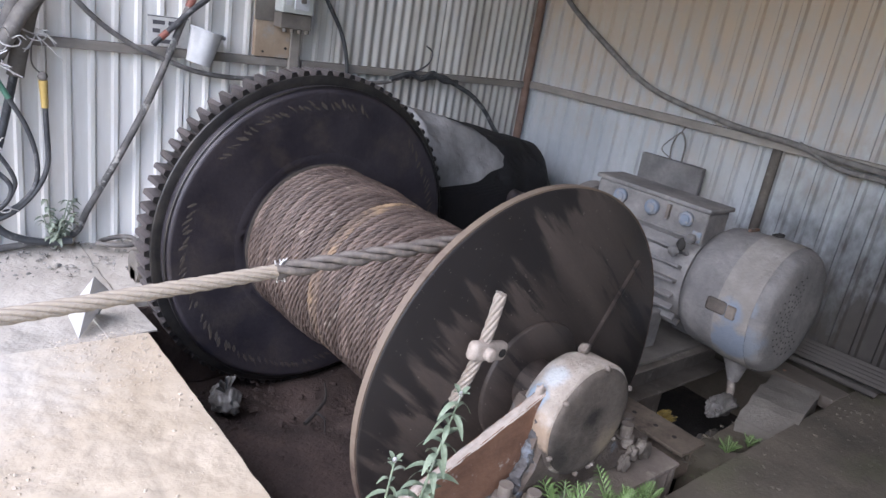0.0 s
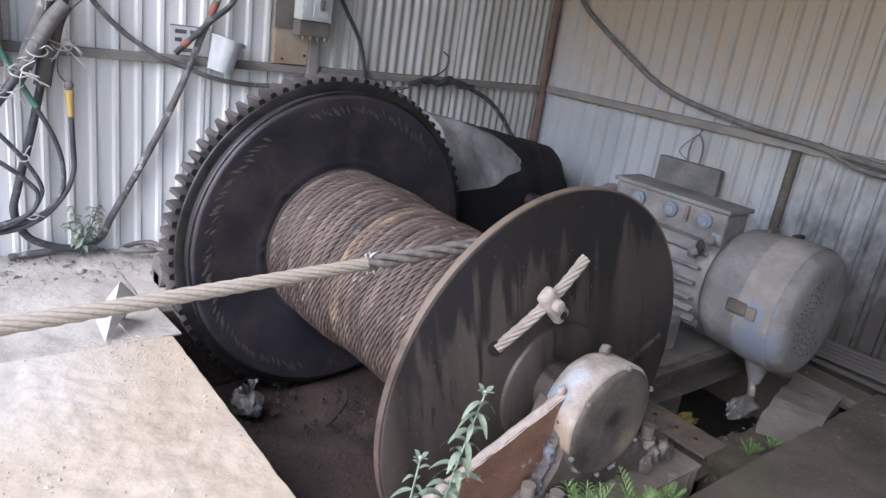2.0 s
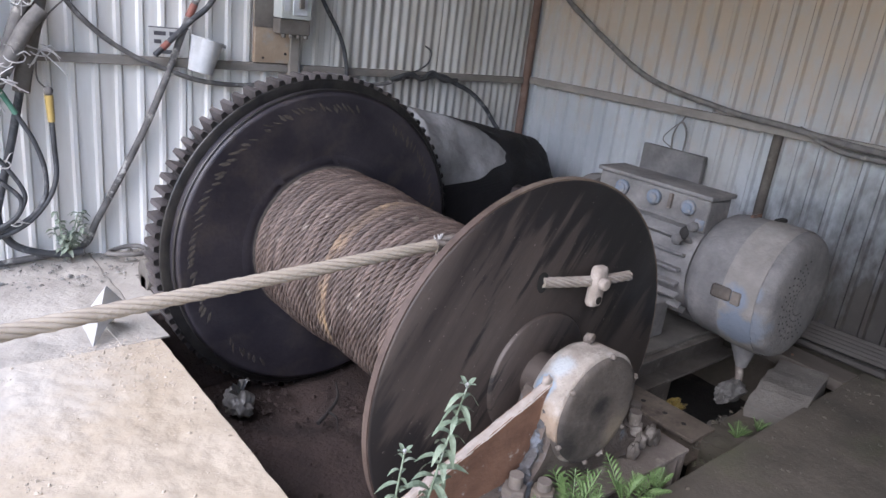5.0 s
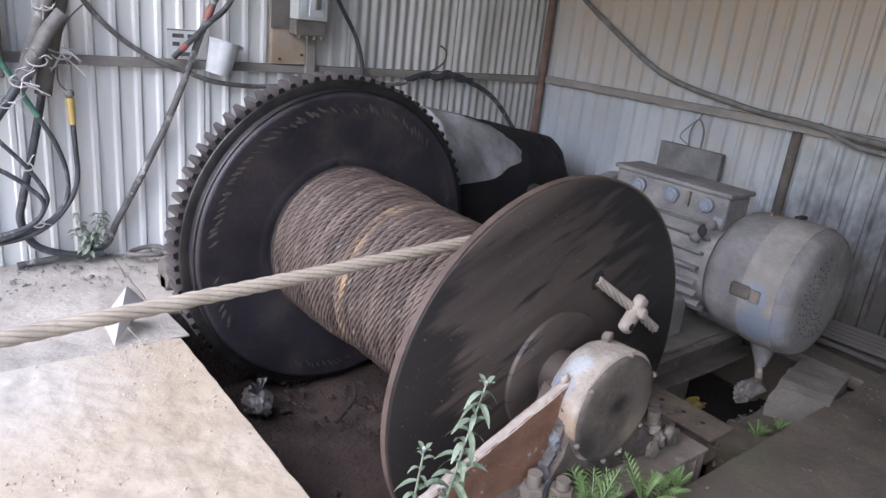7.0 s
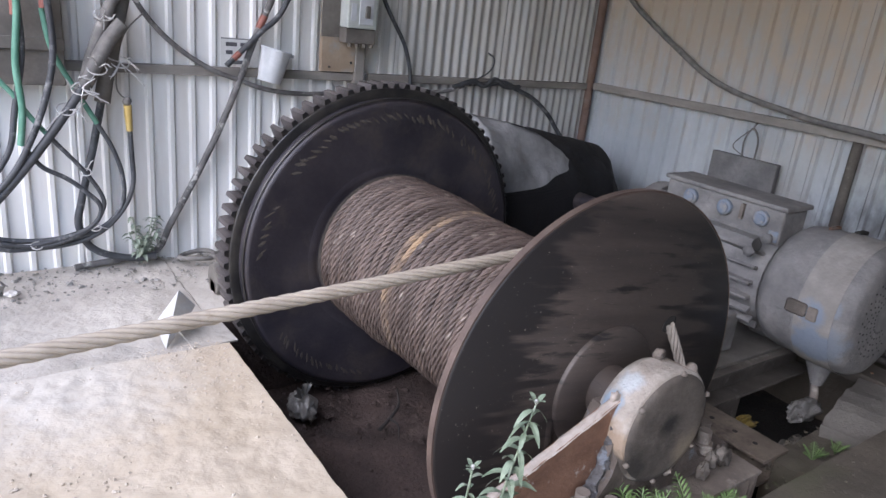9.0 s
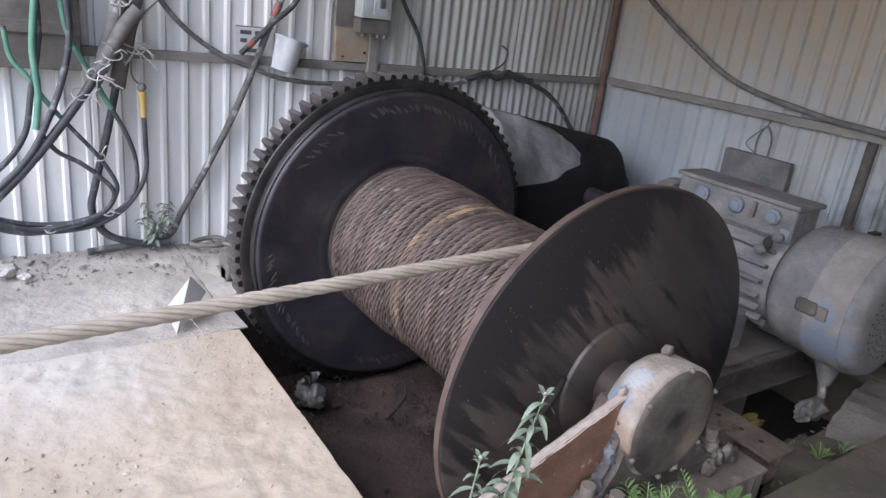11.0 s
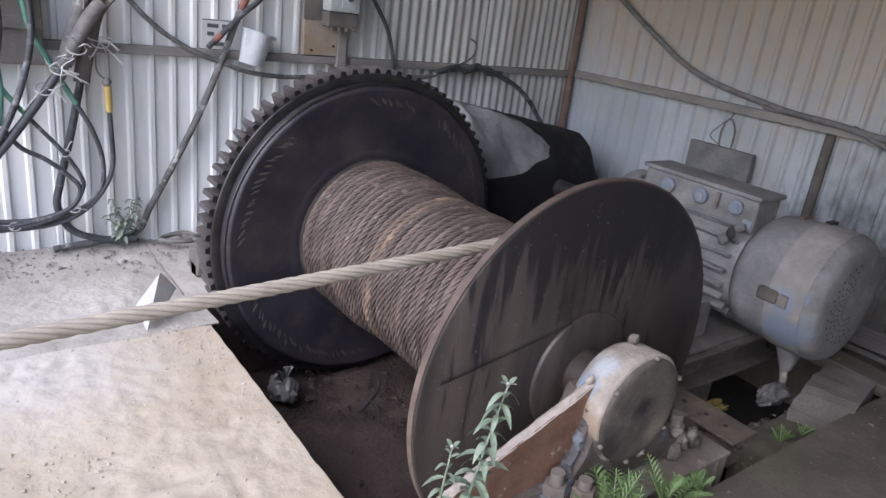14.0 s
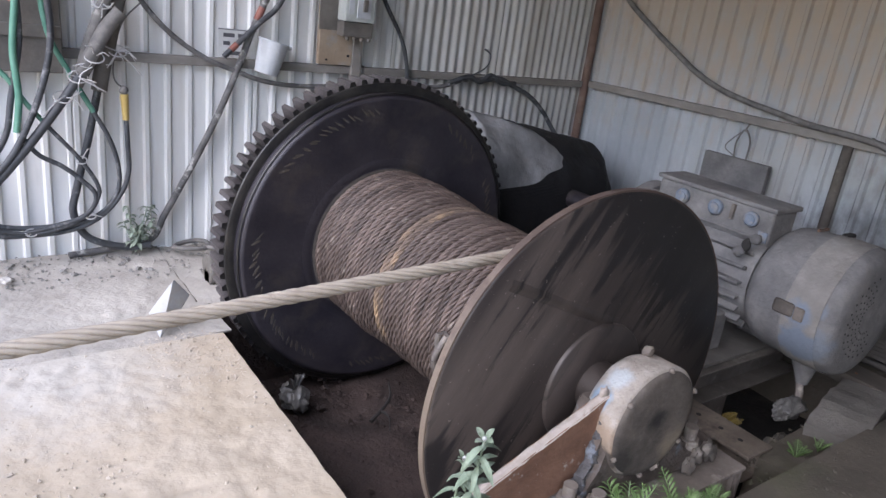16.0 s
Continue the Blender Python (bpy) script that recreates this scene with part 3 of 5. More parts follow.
    h0, h1, w0, w1 = R_GEAR - 0.050, R_GEAR, 0.026, 0.011
    tv, tf = [], []
    for yy in (y + 0.068, y + 0.21):
        tv += [(-w0, yy, h0), (-w0 * 0.8, yy, h0 + 0.02), (-w1, yy, h1), (w1, yy, h1), (w0 * 0.8, yy, h0 + 0.02), (w0, yy, h0)]
    for i in range(6):
        tf.append((i, (i + 1) % 6, 6 + (i + 1) % 6, 6 + i))
    tf += [tuple(range(6))[::-1], tuple(range(6, 12))]
    first = part("tooth", (tv, tf), "tooth", d)
    # Front ends black: grease, with the unlit side's shade painted in.
    first.data.materials.append(M["gear"])
    first.data.polygons[6].material_index = 1
    for k in range(1, N):
        o = new("tooth", first.data)
        o.parent, o.rotation_euler = d, (0, 2 * math.pi * k / N, 0)
    # wound rope: closed turns of a few kinds, each laid at its own angle
    pitch = 0.0405
    n_turn = int((Y_FAR - Y_NEAR - 0.075) / pitch) + 1
    length = 2 * math.pi * R_LAY
    kinds = []
    for v in range(4):
        def circ(s, v=v):
            a = s / R_LAY
            rad = Vector((math.cos(a), 0, math.sin(a)))
            wave = 0.0025 * noise.noise((math.cos(a) * 2.2, math.sin(a) * 2.2, v * 5.0))
            bulge = 0.0025 * noise.noise((math.cos(a) * 3, math.sin(a) * 3, v * 7.0 + 40))
            return rad * (R_LAY + bulge) + Vector((0, wave, 0)), rad, Vector((0, 1, 0))
        me = part("rope_turn", strands(circ, length, 0.0187, length / 13, length / 210, 5, 7, 0.4 * v), "rope_wound", d, smooth=True)
        kinds.append(me)
    rnd = random.Random(4)
    for k in range(n_turn):
        o = kinds[k] if k < 4 else new("rope_turn", kinds[rnd.randrange(4)].data)
        o.parent = d
        if k in (21, 22):
            o.material_slots[0].link = 'OBJECT'
            o.material_slots[0].material = M["rope_ochre"]
        yk = Y_NEAR + 0.060 + k * pitch
        grow = 1.0 + 0.055 * max(0.0, min(1.0, (yk + 1.75) / 0.25)) + rnd.uniform(-0.006, 0.006)
        o.location = (rnd.uniform(-0.002, 0.002), yk + rnd.uniform(-0.002, 0.002), rnd.uniform(-0.002, 0.002))
        o.rotation_euler = (0, rnd.uniform(0, 2 * math.pi), radians(rnd.uniform(-0.12, 0.12)))
        o.scale = (grow, 1, grow)
    return d


drum = drum_thing()



# ---- bearing that carries the drum ----
def bearing():
    b = thing("pedestal_bearing", (AX + 0.007, 0, AZ), "dusty cast bearing housing with flaked blue paint, bolted to the frame", "bearing")
    part("housing", lathe([(0.205, -2.985), (0.211, -2.975), (0.207, -2.88), (0.185, -2.835), (0.12, -2.83), (0.12, -2.985)], 64, 0.012), "cap", b, smooth=True)
    part("end_cover", lathe([(0.001, -2.993), (0.03, -2.994), (0.08, -2.999), (0.16, -3.0), (0.18, -2.998), (0.197, -2.992), (0.199, -2.984), (0.001, -2.984)], 64), "cover", b, "grimy round end cover", smooth=True)
    for k in range(6):
        a = radians(25 + 60 * k)
        part("cover_bolt", lump((0.203 * math.cos(a), -2.993, 0.203 * math.sin(a)), (0.010, 0.010, 0.010), 0.45, 60 + k, 2), "dusty_iron", b, smooth=True)
    bm = lump((0.02, -2.885, 0.218), (0.020, 0.019, 0.022), 0.5, 3, 3)
    part("grease_nipple", bm, "dusty_iron", b, smooth=True)
    bm = bmesh.new()
    pts = [(-0.185, 0.06), (-0.212, -0.04), (-0.232, -0.13), (-0.275, -0.19), (-0.345, -0.222), (-0.47, -0.235), (-0.47, -0.31),
           (0.50, -0.31), (0.50, -0.235), (0.36, -0.222), (0.285, -0.19), (0.238, -0.13), (0.214, -0.04), (0.185, 0.06)]
    for y in (-2.968, -2.79):
        for x, z in pts:
            bm.verts.new((x, y, z))
    bm.verts.ensure_lookup_table()
    n = len(pts)
    for i in range(n):
        bm.faces.new([bm.verts[j] for j in (i, (i + 1) % n, n + (i + 1) % n, n + i)])
    bm.faces.new([bm.verts[i] for i in range(n)][::-1])
    bm.faces.new([bm.verts[n + i] for i in range(n)])
    bmesh.ops.recalc_face_normals(bm, faces=bm.faces)
    bmesh.ops.bevel(bm, geom=[e for e in bm.edges if abs(e.verts[0].co.y - e.verts[1].co.y) < 0.001], offset=0.022, segments=3, affect='EDGES')
    bmesh.ops.triangulate(bm, faces=bm.faces)
    bmesh.ops.subdivide_edges(bm, edges=[e for e in bm.edges if e.calc_length() > 0.05], cuts=2)
    for v in bm.verts:
        if v.co.z > -0.30:
            v.co += Vector((0.007, 0.006, 0.005)) * noise.noise(v.co * 17)
    part("pedestal", bm, "pedestal", b, smooth=True)
    for k, (x, y, h) in enumerate(((-0.335, -2.965, 0.085), (-0.245, -3.012, 0.13), (0.35, -2.93, 0.09), (0.42, -2.88, 0.08))):
        base = -0.235 if y > -2.98 else -0.31
        nut = part("nut", cyl((x, y, base - 0.005), (x, y, base + (0.04 if k != 1 else 0.10)), 0.042, 6, bevel=0.005), "board" if k == 1 else "dusty_iron", b)
        part("stud", cyl((x, y, base), (x, y, base + h), 0.024, 12), "dusty_iron", nut, smooth=True)
    for k in range(4):
        part("clod", lump((0.30 + 0.05 * k, -2.985 + 0.01 * (k % 2), -0.27 + 0.02 * (k % 3)), (0.026, 0.022, 0.038), 0.5, 40 + k, 3), "beam", b, smooth=True)
    for k in range(7):
        a = radians(200 + 18 * k)
        part("weld_lump", lump((0.2 * math.cos(a) * 0.9 - 0.02, -2.90 - 0.012 * k, 0.12 - 0.055 * k), (0.016, 0.014, 0.02), 0.5, k, 2), "edge", b, smooth=True)


bearing()


def gusset():
    g = thing("gusset_plate", (-2.985, -2.90, 0.03), "thick rust-brown brace plate with a dusty top edge", "brace")
    pts = [(0.36, 0.425), (0.345, 0.38), (0.31, 0.28), (0.30, 0.16), (0.28, 0.06), (0.28, -0.024), (-0.40, -0.024), (-0.40, 0.095), (-0.36, 0.115)]
    bm = bmesh.new()
    n = len(pts)
    for y in (-0.016, 0.016):
        for x, z in pts:
            bm.verts.new((x, y, z))
    bm.verts.ensure_lookup_table()
    for i in range(n):
        bm.faces.new([bm.verts[j] for j in (i, (i + 1) % n, n + (i + 1) % n, n + i)])
    bm.faces.new([bm.verts[i] for i in range(n)])
    bm.faces.new([bm.verts[n + i] for i in range(n)][::-1])
    bmesh.ops.recalc_face_normals(bm, faces=bm.faces)
    part("plate", bm, "gusset", g)
    d = Vector((0.72, 0, 0.31))
    cap = []
    for i in range(33):
        t = i / 32
        c = Vector((-0.36, 0, 0.117)) + d * t
        for y in (-0.019, -0.006, 0.006, 0.019):
            cap.append((c.x + 0.003 * noise.noise((i * 0.9, y * 50, 0)), y + 0.003 * noise.noise((i * 0.7, y * 80, 4)), c.z + 0.006 + 0.004 * noise.noise((i * 1.1, y * 60, 2)) - (0.012 if abs(y) > 0.01 else 0)))
    fs = [(i * 4 + j, i * 4 + j + 1, i * 4 + j + 5, i * 4 + j + 4) for i in range(32) for j in range(3)]
    part("top_edge", (cap, fs), "edge", g, "pale dusty top edge")
    bv, bf = tube([(0.335, -0.022, 0.385), (0.285, -0.026, 0.28), (0.250, -0.030, 0.19), (0.215, -0.034, 0.115), (0.15, -0.040, 0.065), (0.09, -0.045, 0.035)], 0.021, 14, 16)
    part("weld_bead", (crumple(crumple(bv, 0.022, 26), 0.010, 70, 4), bf), "weld", g, "lumpy blue-grey weld against the housing", smooth=True)


gusset()


# ---- steel frame and clutter in the pit ----
def channel(name, lo, hi, label, material="beam", axis=0):
    """A channel beam: web and two flanges, open to one side."""
    e = thing(name, lo, label, "beam")
    d = [b - a for a, b in zip(lo, hi)]
    t = 0.016
    part("top_flange", box((0, 0, d[2] - t), (d[0], d[1], d[2]), 0.003), material, e)
    part("bottom_flange", box((0, 0, 0), (d[0], d[1], t), 0.003), material, e)
    if axis == 0:
        part("web", box((0.002, d[1] * 0.45, t), (d[0] - 0.002, d[1] * 0.45 + t, d[2] - t)), material, e)
    else:
        part("web", box((d[0] * 0.45, 0.002, t), (d[0] * 0.45 + t, d[1] - 0.002, d[2] - t)), material, e)
    return e


fb = channel("frame_beam", (-3.40, -3.065, -0.24), (-1.93, -2.74, 0.0), "dusty steel channel beam under the bearing", "dusty_iron")
for k in range(3):
    part("end_rib", box((1.22 + 0.09 * k, 0.004, 0.02), (1.234 + 0.09 * k, 0.15, 0.22)), "dusty_iron", fb)
part("side_web", box((1.448, 0.008, 0.02), (1.466, 0.31, 0.222)), "dusty_iron", fb)
part("leg", box((0.1, 0.05, -0.34), (0.3, 0.3, 0.0)), "beam", fb)
part("leg", box((1.2, 0.05, -0.34), (1.4, 0.3, 0.0)), "beam", fb)
pl = channel("cross_channel", (-1.72, -2.97, -0.22), (-1.53, -1.3, -0.09), "tan dusty steel channel with bolt holes", "board", axis=1)
for y in (0.10, 0.20, 0.32, 0.62):
    part("bolt_hole", cyl((0.09, y, 0.128), (0.09, y, 0.1315), 0.012, 12), "dark", pl)
part("leg", box((0.04, 0.2, -0.36), (0.16, 0.4, 0.0)), "beam", pl)
mb = channel("motor_beam", (-1.52, -2.50, -0.20), (-0.42, -2.28, -0.01), "dark steel beam under the motor")
part("leg", box((0.25, 0.03, -0.36), (0.45, 0.2, 0.0)), "beam", mb)
mb2 = channel("motor_beam_b", (-1.52, -1.75, -0.20), (-0.42, -1.53, -0.01), "dark steel beam under the motor")
mb2.name = "motor_beam"
part("leg", box((0.25, 0.03, -0.36), (0.45, 0.2, 0.0)), "beam", mb2)
bp = thing("base_plate", (-1.45, -2.46, -0.008), "grey dusty steel plate under the motor feet", "plate")
part("plate", box((0, 0, 0), (0.95, 0.93, 0.02), 0.003), "block", bp)
part("clod", lump((0.16, 0.12, 0.03), (0.04, 0.035, 0.022), 0.5, 4, 1), "stone", bp)
part("clod", lump((0.08, 0.26, 0.028), (0.03, 0.03, 0.018), 0.5, 7, 1), "stone", bp)


def concrete_block():
    bm = box((-0.30, -0.12, -0.16), (0.27, 0.12, 0.0))
    bmesh.ops.subdivide_edges(bm, edges=list(bm.edges), cuts=7, use_grid_fill=True)
    for v in bm.verts:
        if v.co.x < -0.12:
            v.co.z -= max(0, (-0.12 - v.co.x)) * 0.45 * (1 if v.co.z > -0.05 else 0)
        v.co += Vector((0.012, 0.012, 0.008)) * noise.noise(v.co * 9)
    o = part("broken_block", bm, "block")
    tagged(o, "broken grey concrete block lying across the pit edge", "block")
    o.location, o.rotation_euler = (-0.95, -3.02, 0.014), (radians(-3), radians(1), radians(11))


concrete_block()
tagged(part("pit_ledge", grid(-1.62, -0.3, -3.15, -2.93, -0.10, 0.03, 0.035, 4, 3, 0.40, 0.03), "slab_dark", smooth=True),
       "crumbled earth ledge inside the pit", "ledge", kind="structure")


def sleeper():
    e = thing("timber_sleeper", (-0.66, -3.15, -0.06), "weathered dusty timber sleeper beside the motor", "timber")
    part("plank", box((0, 0, 0), (0.185, 0.98, 0.065), 0.006), "timber", e)
    part("nail", cyl((0.06, 0.3, 0.06), (0.06, 0.3, 0.07), 0.008, 8), "rust", e)
    e.rotation_euler = (0, 0, radians(-4))


sleeper()


def lying_sheet(x, y, z, rz, w, length):
    e = thing("loose_sheet", (x, y, z), "dull corrugated metal sheet lying on the floor", "metal sheet", "loose sheets")
    vs, fs = [], []
    n = 40
    for t in (0, 0.002):
        for yy in (0, length):
            for i in range(n + 1):
                vs.append((w * i / n, yy, 0.016 * (0.5 + 0.5 * math.cos(2 * math.pi * i / 8)) + t))
    for k in range(n):
        fs.append((k, k + 1, n + 2 + k, n + 1 + k))
        o = 2 * (n + 1)
        fs.append((o + k, o + n + 1 + k, o + n + 2 + k, o + k + 1))
    part("sheet", (vs, fs), "sheet_floor", e, smooth=True)
    e.rotation_euler = (0, radians(-2), radians(rz))


lying_sheet(-0.44, -3.25, 0.006, 0, 0.40, 1.35)
lying_sheet(-0.36, -3.45, 0.034, 3, 0.30, 1.2)


# ---- the electric motor ----
def motor():
    cx, cz = -0.92, 0.425
    m = thing("electric_motor", (cx, 0, cz), "large dust-covered electric motor with flaking blue paint", "motor")
    cowl = part("fan_cowl", lathe([(0.001, -2.887), (0.20, -2.885), (0.27, -2.880), (0.298, -2.868), (0.314, -2.845), (0.320, -2.81), (0.323, -2.665), (0.321, -2.655), (0.318, -2.65),
                            (0.314, -2.55), (0.304, -2.51), (0.275, -2.475), (0.25, -2.47), (0.001, -2.47)], 72, 0.004), "motor", m, "dusty fan cowl with blue paint showing", smooth=True)
    part("hatch", box((-0.332, -2.715, -0.03), (-0.315, -2.625, 0.035), 0.012), "cover", cowl, "dark open hatch")
    part("hatch_frame", box((-0.334, -2.76, -0.035), (-0.312, -2.717, 0.03), 0.008), "dusty_iron", cowl)
    part("latch", box((0.02, -2.70, 0.315), (0.10, -2.67, 0.332), 0.004), "dark", cowl)
    part("cowl_band", lathe([(0.3235, -2.822), (0.3245, -2.80), (0.3245, -2.672), (0.3235, -2.668), (0.3215, -2.668), (0.3215, -2.822)], 72, 0.004), "motor_pale", cowl, "pale dusty band", smooth=True)
    part("lifting_tab", box((-0.03, -2.60, 0.315), (0.06, -2.585, 0.328), 0.003), "rust", cowl)
    rv = []
    for ring in range(5):
        for k in range(7, 22):
            r, a = 0.08 + 0.03 * ring, 2 * math.pi * (k + 0.5 * (ring % 2)) / 26
            rv.append(cyl_pair((r * math.cos(a), -2.8865, r * math.sin(a)), 0.005))
    holes = part("vent_grille", join(*rv), "dark", cowl)
    holes["kind"] = "stuff"
    cowl.scale, cowl.location = (1.02, 1.12, 1.02), (0, 2.43 * 0.12, 0)
    part("stator", lathe([(0.255, -2.46), (0.26, -2.44), (0.26, -1.62), (0.27, -1.56), (0.20, -1.52), (0.001, -1.52), (0.001, -2.46)], 64), "motor", m, smooth=True)
    for k in range(18):
        a = radians(112 + k * 16.6)
        bm = box((0.25, -2.43, -0.009), (0.298, -1.66, 0.009), 0.005)
        bmesh.ops.subdivide_edges(bm, edges=[e for e in bm.edges if e.calc_length() > 0.3], cuts=12)
        for v in bm.verts:
            v.co += Vector((0.006 * noise.noise((v.co.y * 9, k, 0)), 0, 0.005 * noise.noise((v.co.y * 11, k, 5))))
        bmesh.ops.transform(bm, matrix=Matrix.Rotation(-a, 4, 'Y'), verts=bm.verts)
        part("cooling_fin", bm, "motor", m)
    part("end_bell", lathe([(0.295, -1.66), (0.30, -1.64), (0.30, -1.58), (0.25, -1.53), (0.12, -1.50), (0.001, -1.50), (0.001, -1.66)], 64), "motor", m, smooth=True)
    part("output_shaft", cyl((0, -1.52, 0), (0, -0.95, 0), 0.06, 24), "flange_far", m, smooth=True)
    bx = part("terminal_box", box((-0.18, -2.46, 0.20), (0.03, -1.76, 0.375), 0.012), "motor", m, "dusty terminal box with blue cable glands")
    part("lid", box((-0.195, -2.475, 0.377), (0.045, -1.745, 0.40), 0.006), "motor", bx)
    for y, r in ((-1.93, 0.042), (-2.14, 0.042), (-2.35, 0.04)):
        g = part("cable_gland", cyl((-0.205, y, 0.315), (-0.175, y, 0.315), r, 20, bevel=0.008), "motor_blue", bx, "round blue cable gland", smooth=True)
        part("gland_cap", cyl((-0.214, y, 0.312), (-0.203, y, 0.312), r * 0.72, 16, bevel=0.005), "motor_blue", g, smooth=True)
    part("clip", box((-0.20, -2.25, 0.28), (-0.181, -2.23, 0.36), 0.003), "dusty_iron", bx)
    part("paint_patch", box((-0.186, -2.452, 0.215), (-0.178, -2.40, 0.27), 0.003), "motor_blue", bx)
    part("lifting_eye", lump((-0.268, -2.445, 0.245), (0.026, 0.030, 0.026), 0.25, 3, 3), "motor", m, smooth=True)
    part("lifting_eye", lump((-0.290, -2.385, 0.165), (0.024, 0.028, 0.026), 0.25, 6, 3), "motor", m, smooth=True)
    # Solid dark lump stands in for the shade between the lugs.
    part("eye_recess", lump((-0.282, -2.412, 0.205), (0.014, 0.026, 0.036), 0.15, 3, 2), "dark", m, "dark lump standing for the shade between the lifting lugs", smooth=True)
    for y in (-2.30, -1.72):
        part("foot", box((-0.34, y - 0.06, -0.415), (-0.17, y + 0.06, -0.20), 0.01), "motor", m)
        part("foot", box((0.17, y - 0.06, -0.415), (0.34, y + 0.06, -0.20), 0.01), "motor", m)
    bk = part("drain_bracket", cyl((0.0, -2.73, -0.28), (0.01, -2.745, -0.46), 0.085, 18, 0.028), "motor", m, smooth=True)
    part("drain_pipe", tube([(0.0, -2.74, -0.46), (-0.01, -2.76, -0.52), (-0.02, -2.76, -0.58)], 0.02, 8, 4), "dusty_iron", bk, smooth=True)


def cyl_pair(c, r):
    vs = [(c[0] + r * math.cos(k * math.pi / 3), c[1] + d, c[2] + r * math.sin(k * math.pi / 3)) for d in (0, 0.002) for k in range(6)]
    fs = [tuple(range(6)), tuple(range(6, 12))[::-1]] + [(i, (i + 1) % 6, 6 + (i + 1) % 6, 6 + i) for i in range(6)]
    return vs, fs


motor()


def bag(c, size, seed, label, parent=None):
    bm = lump((0, 0, 0), size, 0.28, seed, 4)
    for v in bm.verts:
        v.co *= 1 + 0.4 * (0.35 - abs(noise.noise(v.co * 24 + Vector((seed, 0, 0)))))
    o = part("plastic_bag", bm, "clear", smooth=True)
    o.location = c
    return tagged(o, label, "plastic bag")


bag((-1.03, -2.775, -0.145), (0.115, 0.05, 0.05), 11, "crumpled translucent plastic bag under the motor")
b2 = bag((-3.05, -1.29, -0.43), (0.062, 0.085, 0.066), 2, "crumpled clear plastic bag on the pit soil")
fan = [(0.0, 0.0, 0.035)]
for k in range(9):
    a = radians(-50 + 100 * k / 8)
    fan.append((0.085 * math.sin(a), 0.075 * math.sin(a) * 0.6 + 0.012 * (-1) ** k, 0.04 + 0.075 * math.cos(a) + 0.008 * (k % 3)))
fan += [(x + 0.003, y - 0.006, z) for x, y, z in fan]
part("neck", (fan, [(0, k, k + 1) for k in range(1, 9)] + [(10, 10 + k + 1, 10 + k) for k in range(1, 9)]), "clear", b2)
rag = part("yellow_rag", lump((-1.24, -2.60, -0.27), (0.085, 0.04, 0.03), 0.8, 8, 4), "ragyellow")
tagged(rag, "dirty yellow rag in the pit", "rag")
for k, (x, y, z, s) in enumerate(((-1.14, -2.66, -0.36, 0.045), (-0.98, -2.72, -0.40, 0.04), (-1.3, -2.5, -0.45, 0.05), (-0.8, -2.7, -0.45, 0.06))):
    o = part("rubble", lump((0, 0, 0), (s, s * 0.8, s * 0.6), 0.5, k + 20, 2), "block")
    o.location = (x, y, z)
    tagged(o, "dark lump of rubble in the pit", "rubble", "pit rubble")

# ---- covered gearbox behind the drum ----
def covered_gearbox():
    g = thing("covered_gearbox", (-1.1, -0.62, 0), "gearbox wrapped in a dusty grey cover and black plastic", "gearbox")

    # one draped body; the black plastic lies over the end of the grey cover with a lobed edge
    NU, NV = 120, 120

    def drape(u, v, lift):
        x = -0.68 + 1.55 * u
        top = 0.965 - 0.30 * u - 0.05 * max(0.0, u - 0.55)
        end = min(1.0, max(0.0, (1 - u) / 0.22)) ** 0.45 * min(1.0, u / 0.06) ** 0.5
        a = math.pi * v
        c, s = math.cos(a), math.sin(a)
        py = -0.31 * end * math.copysign(abs(c) ** 0.55, c)
        pz = top * (0.35 + 0.65 * end) * abs(s) ** 0.5
        fold = 0.035 * noise.noise((x * 2.6, v * 5.0, 3)) + 0.022 * noise.noise((x * 6.5 + pz * 3, v * 9, 8)) + 0.010 * abs(noise.noise((x * 13, v * 17, 1)))
        knob = 0.035 * math.exp(-((u - 0.80) / 0.035) ** 2 - ((v - 0.42) / 0.10) ** 2)
        out = Vector((0, -c, s)) * (fold + lift + knob)
        return Vector((x, py, max(0.0, pz))) + out

    def edge(v):
        """Where the black plastic begins along the body; at the foot the black runs its whole length."""
        lobe = 0.06 * noise.noise((v * 9, 2, 0)) + 0.035 * noise.noise((v * 23, 5, 0))
        k = min(1.0, max(0.0, (v - 0.075) / 0.05))
        return (0.31 + 0.21 * math.exp(-((v - 0.26) / 0.10) ** 2) + lobe) * k * k * (3 - 2 * k)
    for name, lift, material in (("grey_cover", 0.0, "tarp_grey"), ("black_cover", 0.008, "tarp_black")):
        vs = []
        for i in range(NU + 1):
            for j in range(NV + 1):
                e = edge(j / NV) if lift else 0.0
                vs.append(drape(e + (1 - e) * i / NU, j / NV, lift))
        fs = [(i * (NV + 1) + j, i * (NV + 1) + j + 1, (i + 1) * (NV + 1) + j + 1, (i + 1) * (NV + 1) + j) for i in range(NU) for j in range(NV)]
        if not lift:
            fs.append(tuple(range(NV + 1)))
        part(name, (vs, fs), material, g, smooth=True)
    part("plinth", box((-0.55, -0.25, -0.5), (0.75, 0.30, 0.06)), "beam", g)


covered_gearbox()


